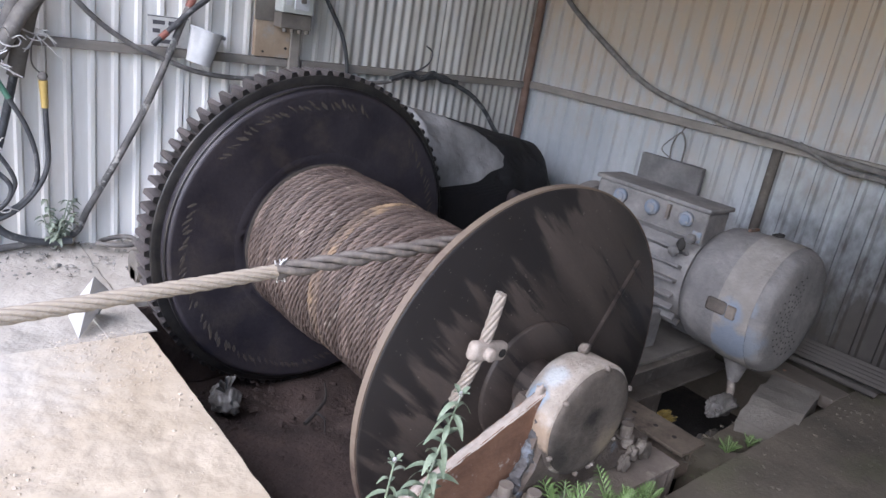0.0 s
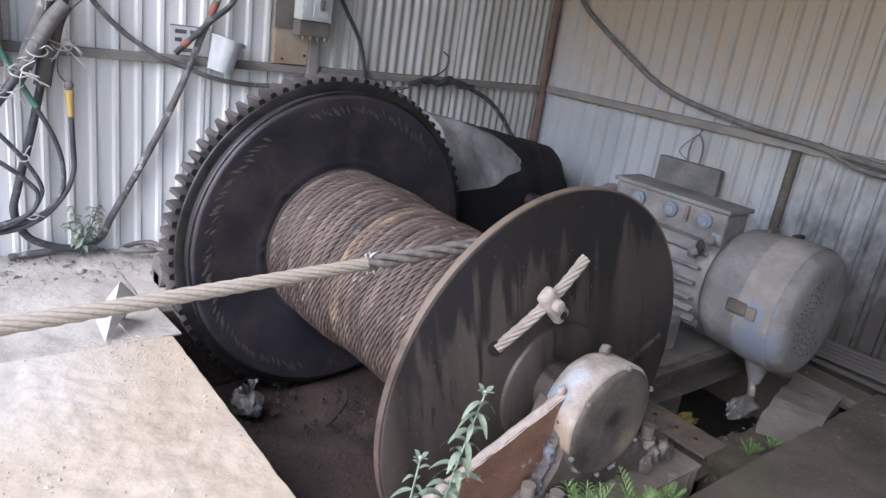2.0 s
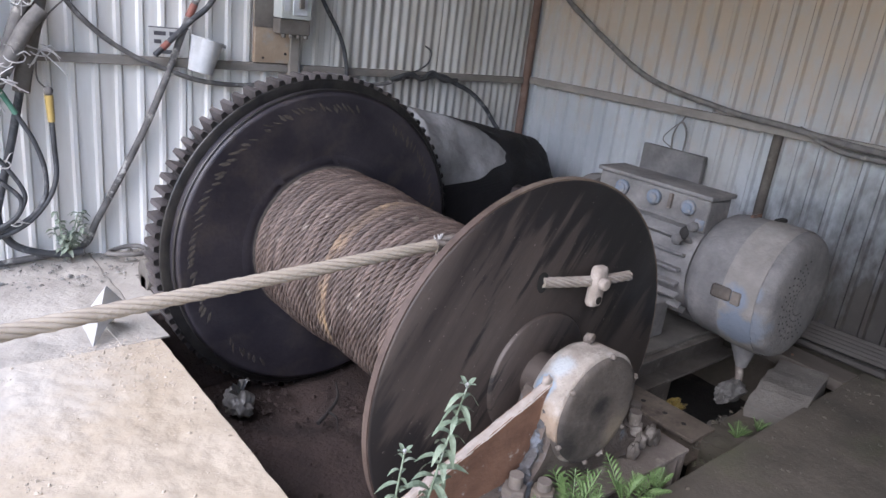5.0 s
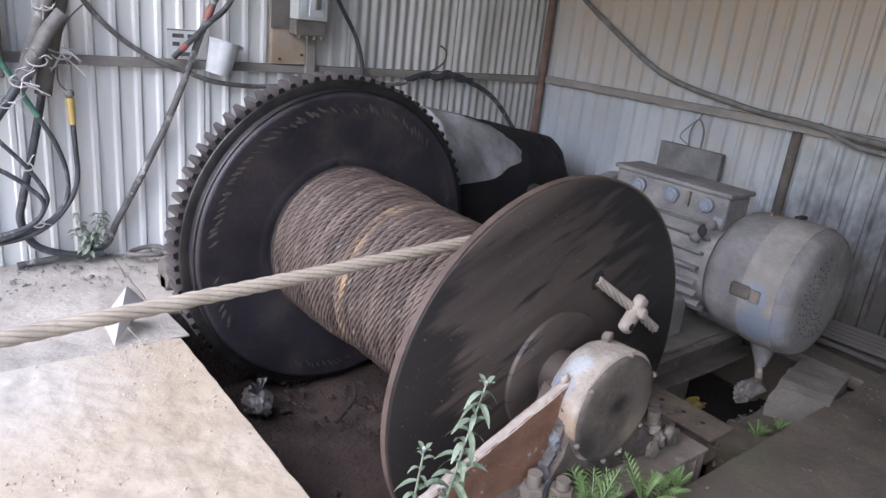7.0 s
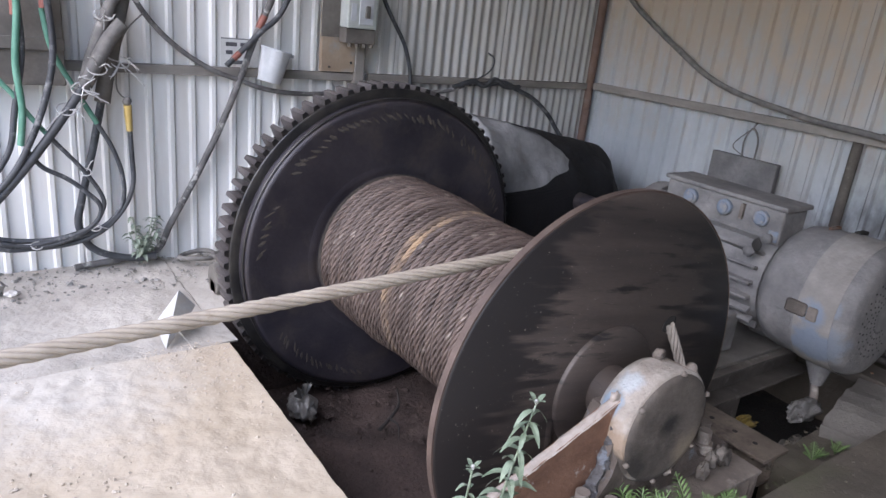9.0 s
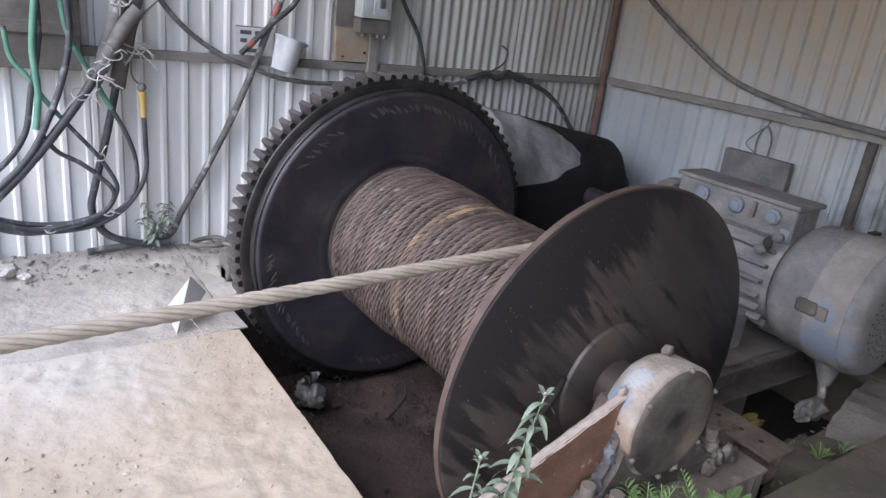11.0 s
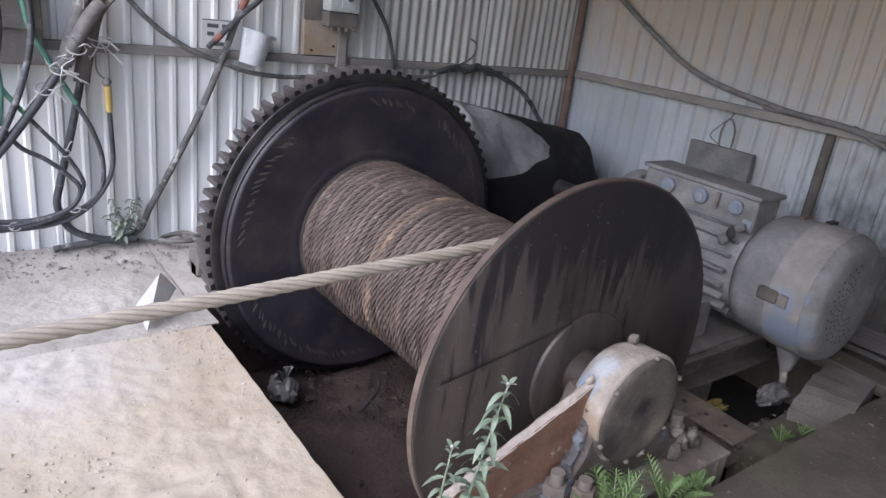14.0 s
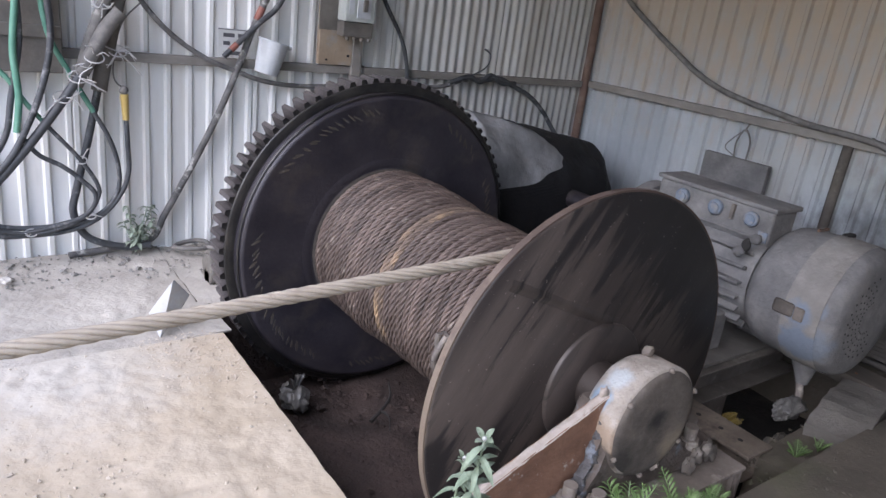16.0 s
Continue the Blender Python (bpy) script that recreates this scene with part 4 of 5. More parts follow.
# ---- side wall: hung plate, hose ----
def hung_plate():
    h = thing("hung_plate", (-0.06, -1.56, 0.84), "dusty square metal plate hung by a wire loop on the wall", "plate")
    part("plate", box((-0.022, -0.24, -0.34), (0.022, 0.24, 0.0), 0.004), "motor", h)
    part("wire_loop", tube([(0, 0.03, -0.01), (0, 0.04, 0.10), (0.005, 0.0, 0.19), (0.01, -0.05, 0.12), (0, -0.06, -0.01)], 0.006, 6), "cable_dusty", h, smooth=True)
    part("wire_end", tube([(0.0, 0.02, 0.0), (-0.02, 0.10, 0.06), (-0.01, 0.02, 0.17)], 0.004, 5), "cable_dusty", h)
    part("wire_end", tube([(0.005, 0.0, 0.18), (0.01, -0.01, 0.22), (0.02, -0.03, 0.245)], 0.006, 5), "cable_dusty", h)


hung_plate()
tagged(part("wall_hose", tube([(-0.05, -0.08, 2.02), (-0.05, -0.34, 1.77), (-0.05, -0.57, 1.62), (-0.05, -0.83, 1.47), (-0.05, -1.07, 1.34), (-0.05, -1.28, 1.26), (-0.06, -1.52, 1.21),
                             (-0.07, -1.74, 1.18), (-0.08, -1.98, 1.15), (-0.08, -2.27, 1.135), (-0.08, -2.68, 1.10), (-0.08, -3.4, 1.08), (-0.08, -4.5, 1.09)], 0.019, 10), "cable_dusty", smooth=True),
       "thick dusty hose sagging along the side wall", "hose")
tagged(part("rail_rope", tube([(-0.085, -2.35, 1.14), (-0.09, -2.6, 1.06), (-0.085, -2.9, 1.05), (-0.085, -3.4, 1.02), (-0.08, -4.2, 1.04)], 0.016, 8), "cable_dusty", smooth=True),
       "dusty cable drooping from the wall rail", "cable")


# ---- back wall: switchgear and cables ----
def breaker():
    b = thing("breaker_board", (-2.30, -0.055, 1.12), "stained board with a dusty breaker switch", "breaker board")
    part("board", box((-0.16, -0.02, 0.0), (0.07, 0.02, 0.62), 0.003), "ply", b)
    part("upper_board", box((-0.17, -0.026, 0.21), (0.075, -0.021, 0.62)), "panel", b)
    part("strip", box((0.072, -0.03, -0.07), (0.135, 0.018, 0.62), 0.004), "batten", b)
    sw = part("breaker", box((-0.055, -0.14, 0.275), (0.15, -0.03, 0.60), 0.008), "breaker", b, "grey breaker with a toggle")
    part("terminal_cover", box((-0.055, -0.125, 0.185), (0.15, -0.03, 0.273), 0.006), "panel", sw)
    part("face", box((0.02, -0.147, 0.30), (0.115, -0.141, 0.46), 0.002), "white", sw)
    part("toggle", box((0.055, -0.165, 0.34), (0.085, -0.148, 0.41), 0.004), "panel", sw)
    part("label_plate", box((-0.035, -0.144, 0.32), (0.0, -0.141, 0.42)), "white", sw)
    for k in range(4):
        part("terminal", cyl((-0.03 + 0.05 * k, -0.13, 0.185), (-0.03 + 0.05 * k, -0.13, 0.165), 0.013, 8), "panel", sw)
    part("screw", cyl((0.04, -0.022, 0.06), (0.04, -0.03, 0.06), 0.008, 8), "dark", b)
    part("screw", cyl((-0.11, -0.022, 0.03), (-0.11, -0.034, 0.03), 0.006, 8), "dark", b)


breaker()


def sign():
    s = thing("warning_sign", (-2.955, -0.028, 1.20), "small faded white sign behind the cables", "sign")
    part("panel", box((-0.113, -0.004, -0.08), (0.113, 0.0, 0.082)), "sign", s)
    for x0, x1, z in ((-0.085, -0.02, 0.045), (-0.085, -0.045, 0.0), (-0.075, 0.055, -0.055), (0.0, 0.06, 0.045)):
        part("text_bar", box((x0, -0.006, z - 0.011), (x1, -0.0045, z + 0.011)), "ink", s)
    part("border", box((-0.113, -0.0055, 0.074), (0.113, -0.0045, 0.079)), "ink", s)


sign()
cup = thing("white_cup", (-2.795, -0.125, 1.05), "white plastic cup stuck over the rail", "cup")
part("wall", lathe([(0.068, 0.0), (0.088, 0.185), (0.093, 0.187), (0.093, 0.193), (0.085, 0.193), (0.064, 0.004), (0.001, 0.004), (0.001, 0.0)], 32, 0.01), "white", cup, smooth=True)
part("spout", box((0.06, 0.17, -0.012), (0.115, 0.192, 0.012), 0.006), "white", cup, smooth=True)
cup.matrix_basis = Matrix.Translation((-2.815, -0.125, 1.05)) @ Matrix.Rotation(radians(13), 4, 'Y') @ Matrix.Rotation(radians(90), 4, 'X')


def cable(name, pts, r, material, label, category="cable", group="", tape=None):
    o = tagged(part(name, tube(pts, r, 12), material, smooth=True), label, category, group)
    if tape:
        p = smooth_path(pts)
        for a, b, mname in tape:
            i, j = int(a * (len(p) - 1)), int(b * (len(p) - 1))
            part("tape", tube(p[i:j + 1], r * 1.12, 12, 0), mname, o, "coloured tape wrap", smooth=True)
    return o


WALLY = -0.085
cable("wall_cable", [(-3.75, -0.06, 1.95), (-3.59, WALLY, 1.56), (-3.48, WALLY, 1.37), (-3.33, WALLY, 1.22), (-3.15, WALLY, 1.11), (-2.98, WALLY, 1.05), (-2.81, WALLY, 1.0), (-2.59, WALLY, 0.98),
                     (-2.31, WALLY, 0.99), (-1.93, WALLY, 1.0), (-1.52, WALLY, 1.02), (-1.33, WALLY, 1.07), (-1.1, WALLY, 1.09)], 0.014, "conduit", "dusty cable strung along the sheet wall")
cable("hanging_cable", [(-1.2, -0.11, 1.07), (-1.02, -0.11, 1.10), (-0.87, -0.11, 1.05), (-0.69, -0.11, 0.98), (-0.53, -0.11, 0.87), (-0.42, -0.12, 0.75), (-0.37, -0.18, 0.66), (-0.36, -0.30, 0.56)],
      0.017, "cable", "thick black cable hanging down to the covered gearbox")
cable("conduit", [(-2.62, WALLY, 1.9), (-2.75, WALLY, 1.6), (-2.88, WALLY, 1.31), (-2.98, WALLY, 1.04), (-3.1, -0.07, 0.74), (-3.25, -0.07, 0.44), (-3.38, -0.07, 0.2), (-3.46, -0.07, 0.05), (-3.64, -0.07, 0.015), (-3.9, -0.1, 0.0)],
      0.019, "conduit", "mottled grey conduit running down the wall", "conduit", tape=[(0.19, 0.215, "red")])
cable("upper_cable", [(-2.60, -0.10, 1.75), (-2.74, -0.11, 1.45), (-2.86, -0.11, 1.33), (-3.0, -0.11, 1.19), (-3.06, -0.11, 1.13)], 0.016, "cable", "black cable end with red tape", tape=[(0.74, 0.84, "red")])
cable("drop_cable", [(-2.1, WALLY, 1.67), (-2.01, WALLY, 1.51), (-1.88, WALLY, 1.32), (-1.82, WALLY, 1.16), (-1.8, WALLY, 1.0)], 0.013, "cable", "black cable dropping from the breaker")
cable("knotted_cable", [(-1.45, -0.09, 1.05), (-1.30, -0.11, 1.10), (-1.2, -0.12, 1.07), (-1.1, -0.11, 1.12), (-1.0, -0.12, 1.07), (-0.85, -0.10, 1.07)], 0.017, "cable", "black cable knotted round the rail")
cable("hook_wire", [(-1.38, WALLY, 1.08), (-1.23, WALLY, 1.12), (-1.13, WALLY, 1.18), (-1.11, WALLY, 1.26), (-1.17, WALLY, 1.3)], 0.006, "cable", "bent black wire sticking up from the rail", "wire")
GB = "cables hanging on the wall"
cable("rubber_pipe", [(-3.50, -0.18, 1.75), (-3.58, -0.18, 1.57), (-3.67, -0.18, 1.4), (-3.76, -0.18, 1.17), (-3.81, -0.18, 1.0)], 0.03, "cable_dusty", "thick dusty rubber pipe tied on the wall", "pipe", GB)
cable("rubber_pipe", [(-3.62, -0.23, 1.33), (-3.69, -0.22, 1.24), (-3.77, -0.22, 1.09), (-3.84, -0.22, 0.96)], 0.036, "cable_dusty", "thick dusty rubber sleeve tied on the wall", "pipe", GB)
cable("rubber_pipe", [(-3.60, -0.12, 1.45), (-3.64, -0.14, 1.29), (-3.70, -0.14, 1.03), (-3.72, -0.14, 0.92)], 0.04, "panel", "thick dark rubber sleeve tied on the wall", "pipe", GB)
cable("heavy_cable", [(-3.82, -0.24, 1.01), (-3.93, -0.24, 0.84), (-4.09, -0.24, 0.62), (-4.25, -0.24, 0.43), (-4.41, -0.24, 0.28), (-4.7, -0.24, 0.1)], 0.022, "cable", "heavy black power cable", "cable", GB)
cable("heavy_cable", [(-3.72, -0.14, 0.95), (-3.78, -0.14, 0.67), (-3.85, -0.14, 0.39), (-3.87, -0.14, 0.25), (-3.8, -0.14, 0.11), (-3.62, -0.14, 0.04), (-3.48, -0.14, 0.04)], 0.02, "cable", "heavy black power cable drooping to the floor", "cable", GB)
nz = cable("lug_cable", [(-3.605, -0.2, 0.80), (-3.60, -0.2, 0.65), (-3.6, -0.2, 0.49), (-3.65, -0.2, 0.36), (-3.76, -0.2, 0.24), (-3.91, -0.2, 0.18), (-4.13, -0.2, 0.17), (-4.27, -0.2, 0.21), (-4.5, -0.2, 0.33)],
           0.013, "cable", "black cable with a yellow sleeve and steel lug", "cable", GB)
part("sleeve", cyl((-3.605, -0.2, 0.78), (-3.61, -0.2, 0.915), 0.017, 12, 0.021), "yellow", nz, "yellow sleeve", smooth=True)
part("lug", lump((-3.611, -0.2, 0.935), (0.022, 0.018, 0.026), 0.2, 2, 2), "cable_dusty", nz, "steel lug", smooth=True)
cable("loop_cable", [(-4.21, -0.22, 1.2), (-4.19, -0.22, 1.06), (-4.12, -0.22, 0.96), (-4.06, -0.22, 0.86), (-3.96, -0.22, 0.73), (-3.84, -0.22, 0.58), (-3.76, -0.22, 0.44), (-3.76, -0.22, 0.36), (-3.83, -0.22, 0.26), (-4.0, -0.22, 0.19), (-4.18, -0.22, 0.2), (-4.4, -0.22, 0.28)],
      0.011, "cable", "black looped cable with green tape", "cable", GB, tape=[(0.02, 0.36, "green")])
cable("loop_cable", [(-4.06, -0.22, 1.6), (-4.07, -0.22, 1.41), (-4.07, -0.22, 1.16), (-4.12, -0.22, 0.89), (-4.16, -0.22, 0.69), (-4.27, -0.22, 0.53), (-4.45, -0.22, 0.4)], 0.015, "cable", "black cable hanging from the panel", "cable", GB)
cable("loop_cable", [(-3.96, -0.25, 1.6), (-3.95, -0.25, 1.42), (-3.94, -0.25, 1.19), (-3.98, -0.25, 0.98), (-4.06, -0.25, 0.76), (-4.17, -0.25, 0.56), (-4.35, -0.25, 0.38), (-4.5, -0.25, 0.3)], 0.016, "cable", "black cable hanging from the panel", "cable", GB)
cable("loop_cable", [(-4.08, -0.24, 1.5), (-4.075, -0.24, 1.36), (-4.10, -0.24, 1.11), (-4.09, -0.24, 0.9), (-4.11, -0.24, 0.72)], 0.016, "green", "cable end wrapped in green tape", "cable", GB)
cable("loop_cable", [(-3.98, -0.2, 1.5), (-3.97, -0.2, 1.37), (-3.94, -0.2, 1.18), (-3.85, -0.2, 0.99), (-3.76, -0.2, 0.82), (-3.69, -0.2, 0.68), (-3.65, -0.2, 0.53), (-3.66, -0.2, 0.38), (-3.76, -0.2, 0.26), (-3.97, -0.2, 0.19), (-4.2, -0.2, 0.17), (-4.45, -0.2, 0.26)],
      0.012, "cable", "black cable with a long green tape wrap", "cable", GB, tape=[(0.1, 0.37, "green")])
cable("loop_cable", [(-4.08, -0.22, 0.68), (-4.02, -0.22, 0.6), (-3.92, -0.22, 0.54), (-3.83, -0.22, 0.46), (-3.77, -0.22, 0.38), (-3.8, -0.22, 0.29), (-3.91, -0.22, 0.23), (-4.1, -0.22, 0.19)], 0.012, "cable", "black looped cable on the wall", "cable", GB)
cable("loop_cable", [(-3.84, -0.19, 0.24), (-4.0, -0.19, 0.205), (-4.2, -0.19, 0.22), (-4.45, -0.19, 0.3)], 0.014, "cable", "black looped cable near the floor", "cable", GB)
for k, (c, n) in enumerate((((-3.83, -0.25, 1.0), 9), ((-3.63, -0.17, 1.13), 9), ((-3.70, -0.2, 1.36), 6), ((-3.75, -0.24, 1.10), 5), ((-3.90, -0.25, 0.90), 4), ((-3.83, -0.22, 0.57), 1), ((-3.80, -0.22, 0.265), 1), ((-4.08, -0.22, 0.19), 1))):
    w = thing("binding_wire", c, "twisted pale wire tie round the cables", "wire tie", "wire ties")
    rnd = random.Random(k)
    rr = 0.05 if n > 2 else 0.03
    part("loop", tube([(rr * math.cos(a) * 0.9, rr * 0.6 * math.sin(a), rr * 0.5 * math.sin(a)) for a in [i * math.pi / 4 for i in range(9)]], 0.0035, 5, 3), "wire", w)
    for j in range(n):
        d = Vector((rnd.uniform(-1, 1), rnd.uniform(-0.5, 0.1), rnd.uniform(-0.9, 0.7))) * rnd.uniform(0.08, 0.17)
        part("loose_end", tube([(0, 0, 0), d * 0.5 + Vector((0.012 * rnd.uniform(-1, 1), -0.01, 0.03 * rnd.uniform(-1, 1))), d], 0.0028, 5, 4), "wire", w)
cable("hanging_wire", [(-3.5, -0.12, 1.38), (-3.59, -0.15, 1.29), (-3.63, -0.15, 1.18), (-3.65, -0.15, 1.0), (-3.60, -0.15, 0.93)], 0.004, "cable_dusty", "thin pale wire tied to the cables", "wire")
sp = thing("switch_panel", (-4.10, -0.10, 1.0), "grimy wooden switch panel hung on the sheet wall", "panel")
part("board", box((-0.5, -0.05, 0.0), (0.22, 0.05, 0.75), 0.006), "panel", sp)
part("batten", box((-0.5, -0.065, 0.17), (0.22, -0.051, 0.23), 0.003), "panel", sp)
part("red_lug", cyl((0.015, -0.12, 0.33), (0.017, -0.12, 0.46), 0.018, 10), "red", sp, "copper-red cable lug", smooth=True)
part("red_lug", cyl((0.135, -0.12, 0.37), (0.14, -0.12, 0.48), 0.018, 10), "red", sp, "copper-red cable lug", smooth=True)


# ---- loose things by the slab ----
def folded_sheet():
    b = Vector((-3.69, -1.225, -0.005)), Vector((-3.61, -1.14, 0.235)), Vector((-3.715, -1.13, 0.085)), Vector((-3.535, -1.12, 0.14)), Vector((-3.56, -1.0, -0.02))
    t = Vector((0.006, 0.008, 0.0))
    vs = [*b, *[v + t for v in b]]
    fs = [(0, 1, 2), (0, 3, 1), (2, 1, 4), (1, 3, 4), (5, 7, 6), (5, 6, 8), (7, 9, 6), (6, 9, 8)]
    tagged(part("folded_sheet", (vs, fs), "sheet_dusty"), "folded white dusty plastic sheet on the slab edge", "sheet")


folded_sheet()
st = part("steel_plate", box((-0.14, -0.17, -0.006), (0.075, 0.17, 0.004), 0.002), "back_ground")
st.location, st.rotation_euler = (-3.45, -1.06, -0.016), (radians(1), radians(2), radians(4))
tagged(st, "grey steel plate bridging to the gear", "plate")
rp = part("rusty_lug_plate", cyl((-3.30, -0.62, 0.05), (-3.26, -0.62, 0.05), 0.085, 24, bevel=0.006), "block", smooth=True)
tagged(rp, "rounded grey iron lug on the floor", "iron lug")
part("stem", box((-3.30, -0.66, -0.04), (-3.26, -0.58, 0.04)), "block", rp)
for k, (x, y, r) in enumerate(((-3.25, -0.16, 0.10), (-3.10, -0.20, 0.075))):
    a = [(x + r * math.cos(i * math.pi / 6), y + 0.7 * r * math.sin(i * math.pi / 6), 0.02 + 0.006 * math.sin(i)) for i in range(13)]
    tagged(part("rubber_ring", tube(a, 0.014, 8, 3), "cable_dusty", smooth=True), "dusty rubber ring lying on the floor", "ring", "rubber rings")
for k, (x, y, s) in enumerate(((-4.30, -0.33, 0.055), (-4.22, -0.40, 0.03), (-3.05, -0.45, 0.03))):
    o = part("stone", lump((0, 0, 0), (s, s * 0.8, s * 0.6), 0.4, 30 + k, 2), "stone")
    o.location = (x, y, s * 0.45)
    tagged(o, "pale broken stone on the floor", "stone", "loose stones")


def chips(name, n, x0, x1, y0, y1, z, lo, hi, material, seed, label, dens=None):
    rnd = random.Random(seed)
    vs, fs = [], []
    for _ in range(n):
        x, y = rnd.uniform(x0, x1), rnd.uniform(y0, y1)
        if dens and rnd.random() > dens(x, y):
            continue
        s = rnd.uniform(lo, hi) * (0.5 + rnd.random() ** 3)
        a = rnd.uniform(0, 6.28)
        o = len(vs)
        for dx, dy, dz in ((-1, -0.7, 0), (1, -0.6, 0), (0.8, 0.8, 0), (-0.7, 0.6, 0), (-0.5, -0.3, 0.6), (0.6, -0.3, 0.7), (0.4, 0.4, 0.6), (-0.4, 0.3, 0.5)):
            dx, dy = dx * rnd.uniform(0.6, 1.2), dy * rnd.uniform(0.6, 1.2)
            vs.append((x + s * (dx * math.cos(a) - dy * math.sin(a)), y + s * (dx * math.sin(a) + dy * math.cos(a)), z + s * dz * rnd.uniform(0.6, 1.1)))
        for f in ((4, 5, 6, 7), (0, 1, 5, 4), (1, 2, 6, 5), (2, 3, 7, 6), (3, 0, 4, 7)):
            fs.append(tuple(o + i for i in f))
    tagged(part(name, (vs, fs), material), label, "rubble", kind="stuff")


chips("slab_crumbs", 4600, -5.0, -3.44, -3.6, -1.28, 0.002, 0.002, 0.008, "slab_chip", 1, "pale crumbs and dust flakes on the slab",
      lambda x, y: 0.15 + 0.85 * max(0, noise.noise((x * 2.2, y * 2.2, 3)) + 0.2))
chips("edge_crumbs", 1100, -3.80, -3.435, -1.70, -1.22, 0.001, 0.0015, 0.006, "slab_chip", 2, "pale crumbs gathered at the slab corner")
chips("wall_rubble", 520, -4.6, -2.9, -0.5, -0.03, -0.015, 0.004, 0.015, "grit", 3, "grey rubble and dirt along the wall base")
chips("pit_crumbs", 900, -3.38, -1.8, -2.8, -1.0, -0.50, 0.006, 0.022, "soil", 4, "dark clods on the pit soil")
chips("front_crumbs", 160, -2.3, -0.4, -3.5, -3.17, 0.001, 0.003, 0.009, "slab_dark", 5, "dark grit on the damp slab")
chips("ledge_clods", 260, -1.85, -0.6, -3.13, -2.9, -0.12, 0.005, 0.016, "slab_dark", 6, "dark clods on the pit ledge")
tw = tagged(part("twig", tube([(-2.78, -1.62, -0.45), (-2.70, -1.58, -0.43), (-2.60, -1.50, -0.42), (-2.52, -1.35, -0.43)], 0.012, 6, 5, 0.4), "dark"), "dark oily twig on the pit soil", "twig")
part("shoot", tube([(-2.70, -1.58, -0.43), (-2.70, -1.66, -0.42), (-2.74, -1.74, -0.44)], 0.008, 5, 4, 0.4), "dark", tw)


# ---- plants ----
def leaf(base, d, length, width, droop, up=Vector((0, 0, 1))):
    d = Vector(d).normalized()
    side = d.cross(up).normalized()
    if side.length < 0.1:
        side = Vector((1, 0, 0))
    vs, fs = [], []
    for i in range(6):
        t = i / 5
        c = Vector(base) + d * length * t + up * (0.15 * length * math.sin(t * 3.1) - droop * length * t * t)
        w = width * math.sin(math.pi * min(1, 0.08 + t * 0.9)) ** 0.8
        vs += [c - side * w, c + up * (-0.25 * w), c + side * w]
    for i in range(5):
        a = i * 3
        fs += [(a, a + 1, a + 4, a + 3), (a + 1, a + 2, a + 5, a + 4)]
    return vs, fs


def leafy_stem(name, at, top, n, size, material, label, seed, cone=1.0):
    rnd = random.Random(seed)
    e = thing(name, at, label, "plant")
    top = Vector(top)
    path = [Vector((0, 0, 0)), top * 0.35 + Vector((-0.015, 0, 0.01)), top * 0.7 + Vector((-0.01, 0, 0.012)), top]
    part("stem", tube(path, 0.006, 6, 6, 0.4), "leaf", e, smooth=True)
    p = smooth_path(path, 12)
    for i in range(n):
        t = 0.3 + 0.7 * (i + 0.5) / n
        c = p[min(len(p) - 1, int(t * (len(p) - 1)))]
        a = i * 2.4 + rnd.uniform(-0.4, 0.4)
        d = Vector((math.cos(a), math.sin(a) * 0.8, rnd.uniform(-0.5, 0.5)))
        s = size * rnd.uniform(0.7, 1.2) * (1.15 - 0.6 * t * cone)
        part("leaf", leaf(c, d, s, s * 0.15, rnd.uniform(0.2, 0.8)), material, e)
    for k in range(4):
        d = Vector((math.cos(k * 1.6), math.sin(k * 1.6), 0.9))
        part("leaf", leaf(top, d, size * 0.4, size * 0.08, 0.1), material, e)
    part("bud", lump(tuple(top + Vector((0, 0, 0.008))), (0.006, 0.006, 0.008), 0.2, 1, 1), "wire", e)
    return e


weed = leafy_stem("tall_weed", (-3.40, -3.09, 0.0), (0.165, 0.02, 0.645), 40, 0.095, "leaf", "dusty green weed growing by the brace", 3)
leafy_stem("short_weed", (-3.43, -3.07, 0.0), (0.015, 0.0, 0.51), 20, 0.08, "leaf", "dusty green side shoot by the brace", 5)


def fern(at, n, size, seed, label="bright green spiky fern by the slab edge", name="fern"):
    rnd = random.Random(seed)
    e = thing(name, at, label, "plant", "ferns")
    for i in range(n):
        a = 2 * math.pi * i / n + rnd.uniform(-0.3, 0.3)
        d = Vector((math.cos(a), math.sin(a), rnd.uniform(1.0, 3.0)))
        s = size * rnd.uniform(0.7, 1.2)
        d.normalize()
        bend = rnd.uniform(0.05, 0.30)
        side = d.cross(Vector((0, 0, 1))).normalized()
        bits_ = []
        for q in range(2, 11):
            u = q / 10
            c = d * s * u - Vector((0, 0, bend * s * u * u))
            ll = s * 0.24 * math.sin(math.pi * (0.12 + 0.86 * u)) + 0.005
            for sg in (-1, 1):
                bits_.append(leaf(c, side * sg + d * 0.75, ll, ll * 0.085, 0.15))
        bits_.append(tube([(0, 0, 0), tuple(d * s * 0.5 - Vector((0, 0, bend * s * 0.25))), tuple(d * s - Vector((0, 0, bend * s)))], 0.0022, 5, 4))
        part("frond", join(*bits_), "fern", e)
    return e


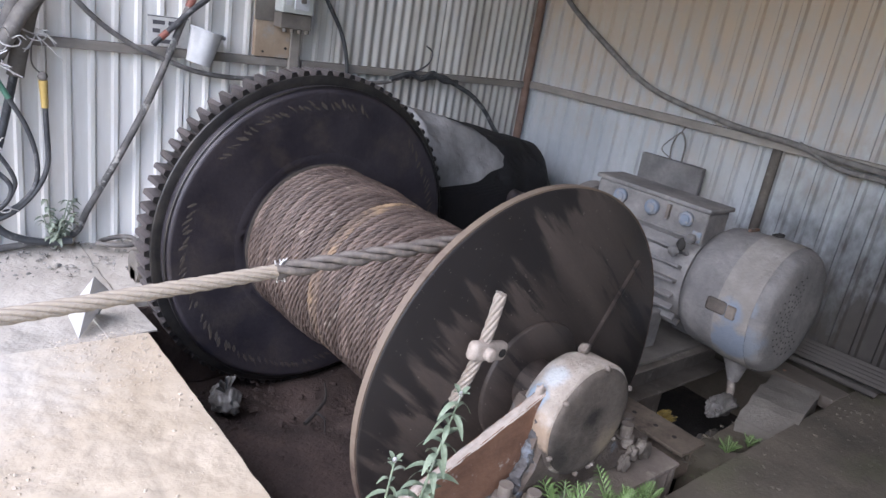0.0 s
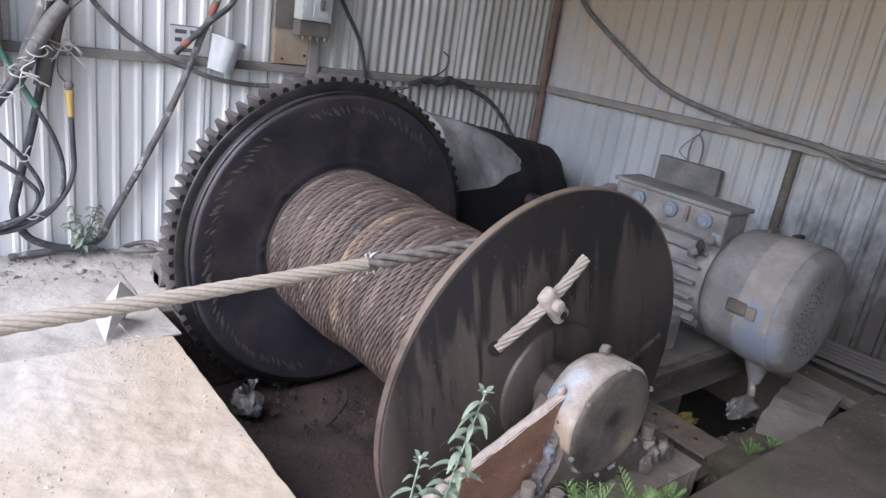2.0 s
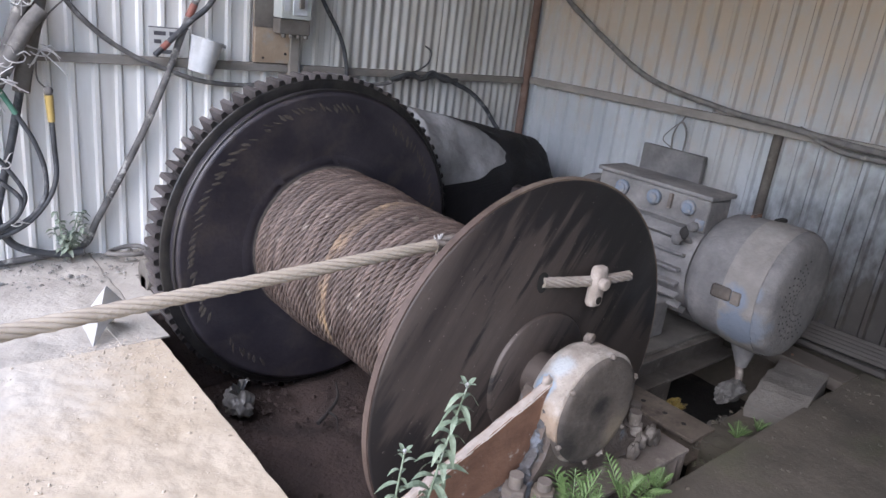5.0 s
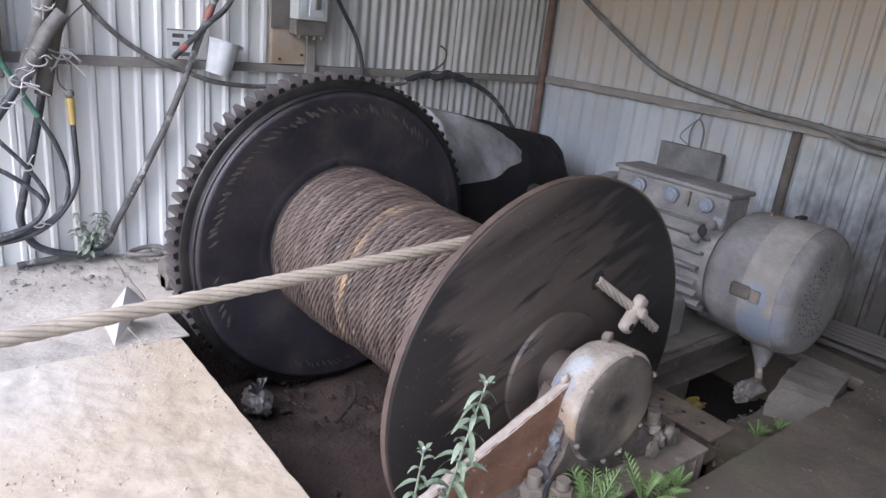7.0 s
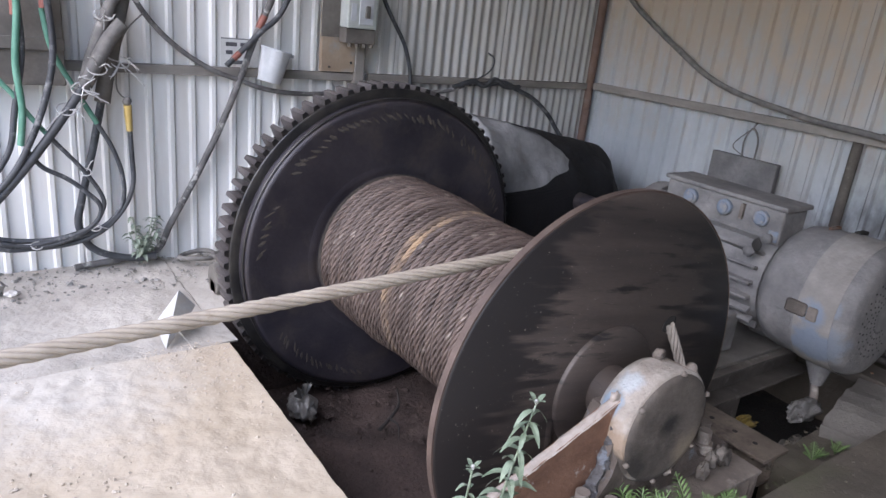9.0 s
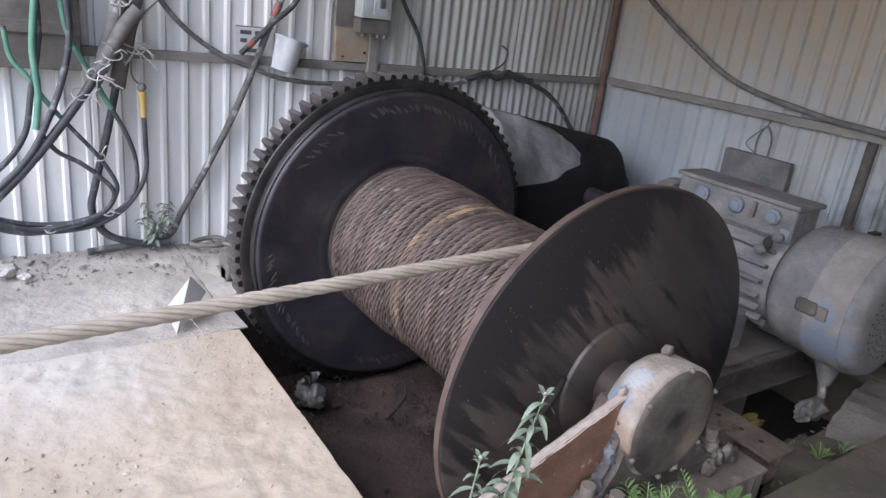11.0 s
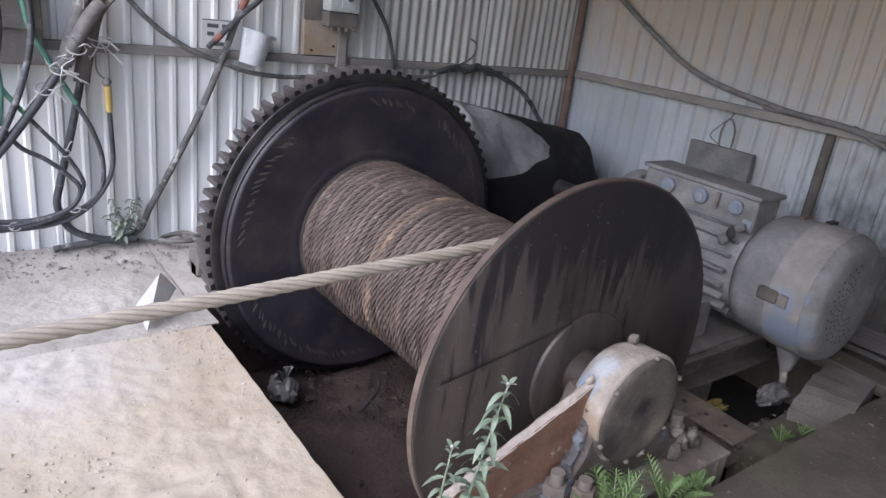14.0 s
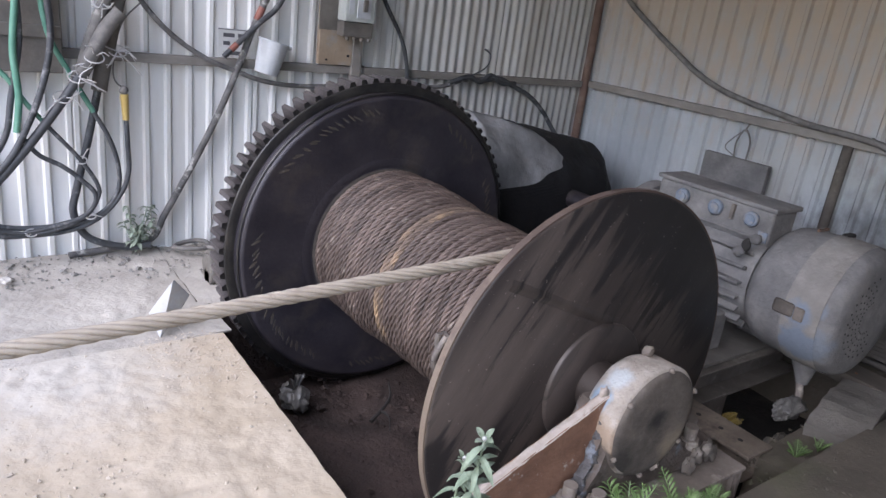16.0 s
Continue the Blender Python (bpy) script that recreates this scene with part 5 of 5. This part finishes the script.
fern((-2.70, -3.10, 0.0), 8, 0.22, 1)
fern((-2.62, -3.12, 0.0), 6, 0.18, 2)
fern((-2.46, -3.13, 0.0), 8, 0.17, 3)
fern((-2.38, -3.14, 0.0), 7, 0.14, 7)
fern((-2.29, -3.15, 0.0), 7, 0.11, 6)
fern((-1.50, -3.06, -0.10), 7, 0.09, 4, "small dark green weed in the pit edge")
fern((-1.38, -3.09, -0.08), 6, 0.07, 5, "small dark green weed in the pit edge")


def wall_weed():
    rnd = random.Random(9)
    e = thing("wall_weed", (-3.56, -0.13, 0.0), "faded green weed at the foot of the sheet wall", "plant")
    for s in range(9):
        top = Vector((rnd.uniform(-0.07, 0.1), rnd.uniform(-0.04, 0.03), rnd.uniform(0.15, 0.32)))
        part("stem", tube([(0, 0, 0), top * 0.5, top], 0.004, 5, 4), "faded_leaf", e)
        for k in range(12):
            t = rnd.uniform(0.3, 1.0)
            a = rnd.uniform(0, 6.28)
            part("leaf", leaf(top * t, (math.cos(a), math.sin(a), rnd.uniform(-0.3, 0.6)), rnd.uniform(0.035, 0.06), 0.012, 0.4), "faded_leaf", e)


wall_weed()


# ---- rope clamp and tail on the flange ----
def rope_clamp():
    hole, end = Vector((-0.375, Y_NEAR - 0.002, 0.0)), Vector((-0.30, Y_NEAR - 0.06, 0.42))

    def line(s):
        c = hole.lerp(end, s / (end - hole).length)
        d = (end - hole).normalized()
        u = d.cross(Vector((0, 1, 0))).normalized()
        return c + Vector((0, -0.02 * math.sin(math.pi * s / (end - hole).length), 0)), u, d.cross(u)
    part("rope_tail", strands(line, (end - hole).length, 0.020, 0.24, 0.012, 6, 8), "rope_tail", drum, "pale cut rope end", smooth=True)
    part("rope_hole", lathe_at(hole + Vector((0, -0.002, 0)), 0.04), "dark", drum)
    side = (end - hole).normalized().cross(Vector((0, 1, 0))).normalized()
    c = hole.lerp(end, 0.54) + Vector((0, -0.03, 0))
    bm = box((-0.085, -0.022, -0.034), (0.075, 0.022, 0.034), 0.018)
    mtx = Matrix.Translation(c + side * -0.012) @ Matrix(((side.x, 0, (end - hole).normalized().x, 0), (0, 1, 0, 0), (side.z, 0, (end - hole).normalized().z, 0), (0, 0, 0, 1)))
    bmesh.ops.transform(bm, matrix=mtx, verts=bm.verts)
    cl = part("rope_clamp", bm, "edge", drum, "pale dusty rope clamp", smooth=True)
    part("clamp_bolt", cyl(c + Vector((0, -0.045, 0)) + side * 0.0, c + Vector((0, 0.0, 0)), 0.022, 12, bevel=0.005), "edge", cl, smooth=True)
    part("clamp_eye", cyl(c + side * -0.066 + Vector((0, -0.0245, 0)), c + side * -0.066 + Vector((0, -0.02, 0)), 0.015, 14), "dark", cl)


def lathe_at(c, r):
    vs = [(c.x + r * math.cos(k * math.pi / 8), c.y + d, c.z + 0.7 * r * math.sin(k * math.pi / 8)) for d in (0, 0.002) for k in range(16)]
    fs = [tuple(range(16)), tuple(range(16, 32))[::-1]] + [(i, (i + 1) % 16, 16 + (i + 1) % 16, 16 + i) for i in range(16)]
    return vs, fs


rope_clamp()

# ---- the rope that runs in ----
R_IN, Y_IN, SLOPE, LAY = 0.42, -2.305, 0.05, 0.33
SPEED = R_IN * radians(TURN)
PIECE = 0.055
rope = thing("wire_rope", (AX, Y_IN, AZ), "thick pale wire rope with a dark splice, drawn over the drum", "wire rope")
TILT = math.atan(SLOPE)


def rope_pose(u, t):
    """Pose at t seconds of the piece whose middle lies u metres past the meeting point at the start; the rope creeps along the drum."""
    p = u + SPEED * t
    creep = -0.0045 * min(t, max(0.0, -u / SPEED))
    start = Matrix.Translation((0, creep, 0)) @ Matrix.Rotation(-TILT, 4, 'Y') @ Matrix.Translation((0, 0, R_IN))
    if p <= 0:
        return start @ Matrix.Translation((p, 0, 0))
    return Matrix.Rotation(p / R_IN, 4, 'Y') @ start


def straight(s):
    return Vector((s, 0, 0)), Vector((0, 1, 0)), Vector((0, 0, 1))


def rope_bit(u0, length, splice):
    def f(s):
        return Vector((s - length / 2, 0, 0)), Vector((0, 1, 0)), Vector((0, 0, 1))
    if splice:
        return strands(f, length, 0.029, 0.31, 0.009, 3, 9, 2 * math.pi * u0 / 0.31, 0.80)
    return strands(f, length, ROPE_R, LAY, 0.014, 6, 7, 2 * math.pi * u0 / LAY, 1.22)


N_BIT = 36
bits = []
for k in range(-N_BIT, 3):
    u0 = k * PIECE
    splice = u0 > -0.84
    o = part("rope_piece", rope_bit(u0, PIECE * 1.04, splice), "rope_splice" if splice else "rope_new", rope, "dark loosely laid splice" if splice else "", smooth=True)
    if splice and u0 < -0.78:
        rnd = random.Random(2)
        for j in range(9):
            d = Vector((rnd.uniform(-0.3, 1), rnd.uniform(-0.6, 0.6), rnd.choice((-1, 1)) * rnd.uniform(0.6, 1))) * 0.022
            q = Vector((-0.03 + 0.03 * rnd.random(), d.y * 0.4, 0.018 if d.z > 0 else -0.018))
            part("frayed_wire", tube([q, q + d * 0.6, q + d], 0.003, 5, 3), "wire", o, "bright frayed wire end")
    bits.append((o, u0 + PIECE / 2))
LONG = 13.0
long_u = -N_BIT * PIECE - LONG / 2
lr = part("rope_length", rope_bit(-N_BIT * PIECE - LONG, LONG, False), "rope_new", rope, smooth=True)
bits.append((lr, long_u))


def motions():
    walk(drum, [(t, pose(AX, 0, AZ, 0, TURN * t, 0)) for t in range(0, 17, 2)])
    for o, u in bits:
        walk(o, [(t / 2, rope_pose(u, t / 2)) for t in range(0, 33)])
    lean = [(0, 0, 0), (9, 0, 0), (12.5, 0, 0), (13.5, 0, 0), (14, -2, 0), (14.5, -6, 3), (15, -14, 15), (15.3, -14, 14), (15.6, -12, 8), (16, -20, 10)]
    walk(weed, [(t, pose(-3.40, -3.09, 0.0, b, a, 0)) for t, a, b in lean])


motions()
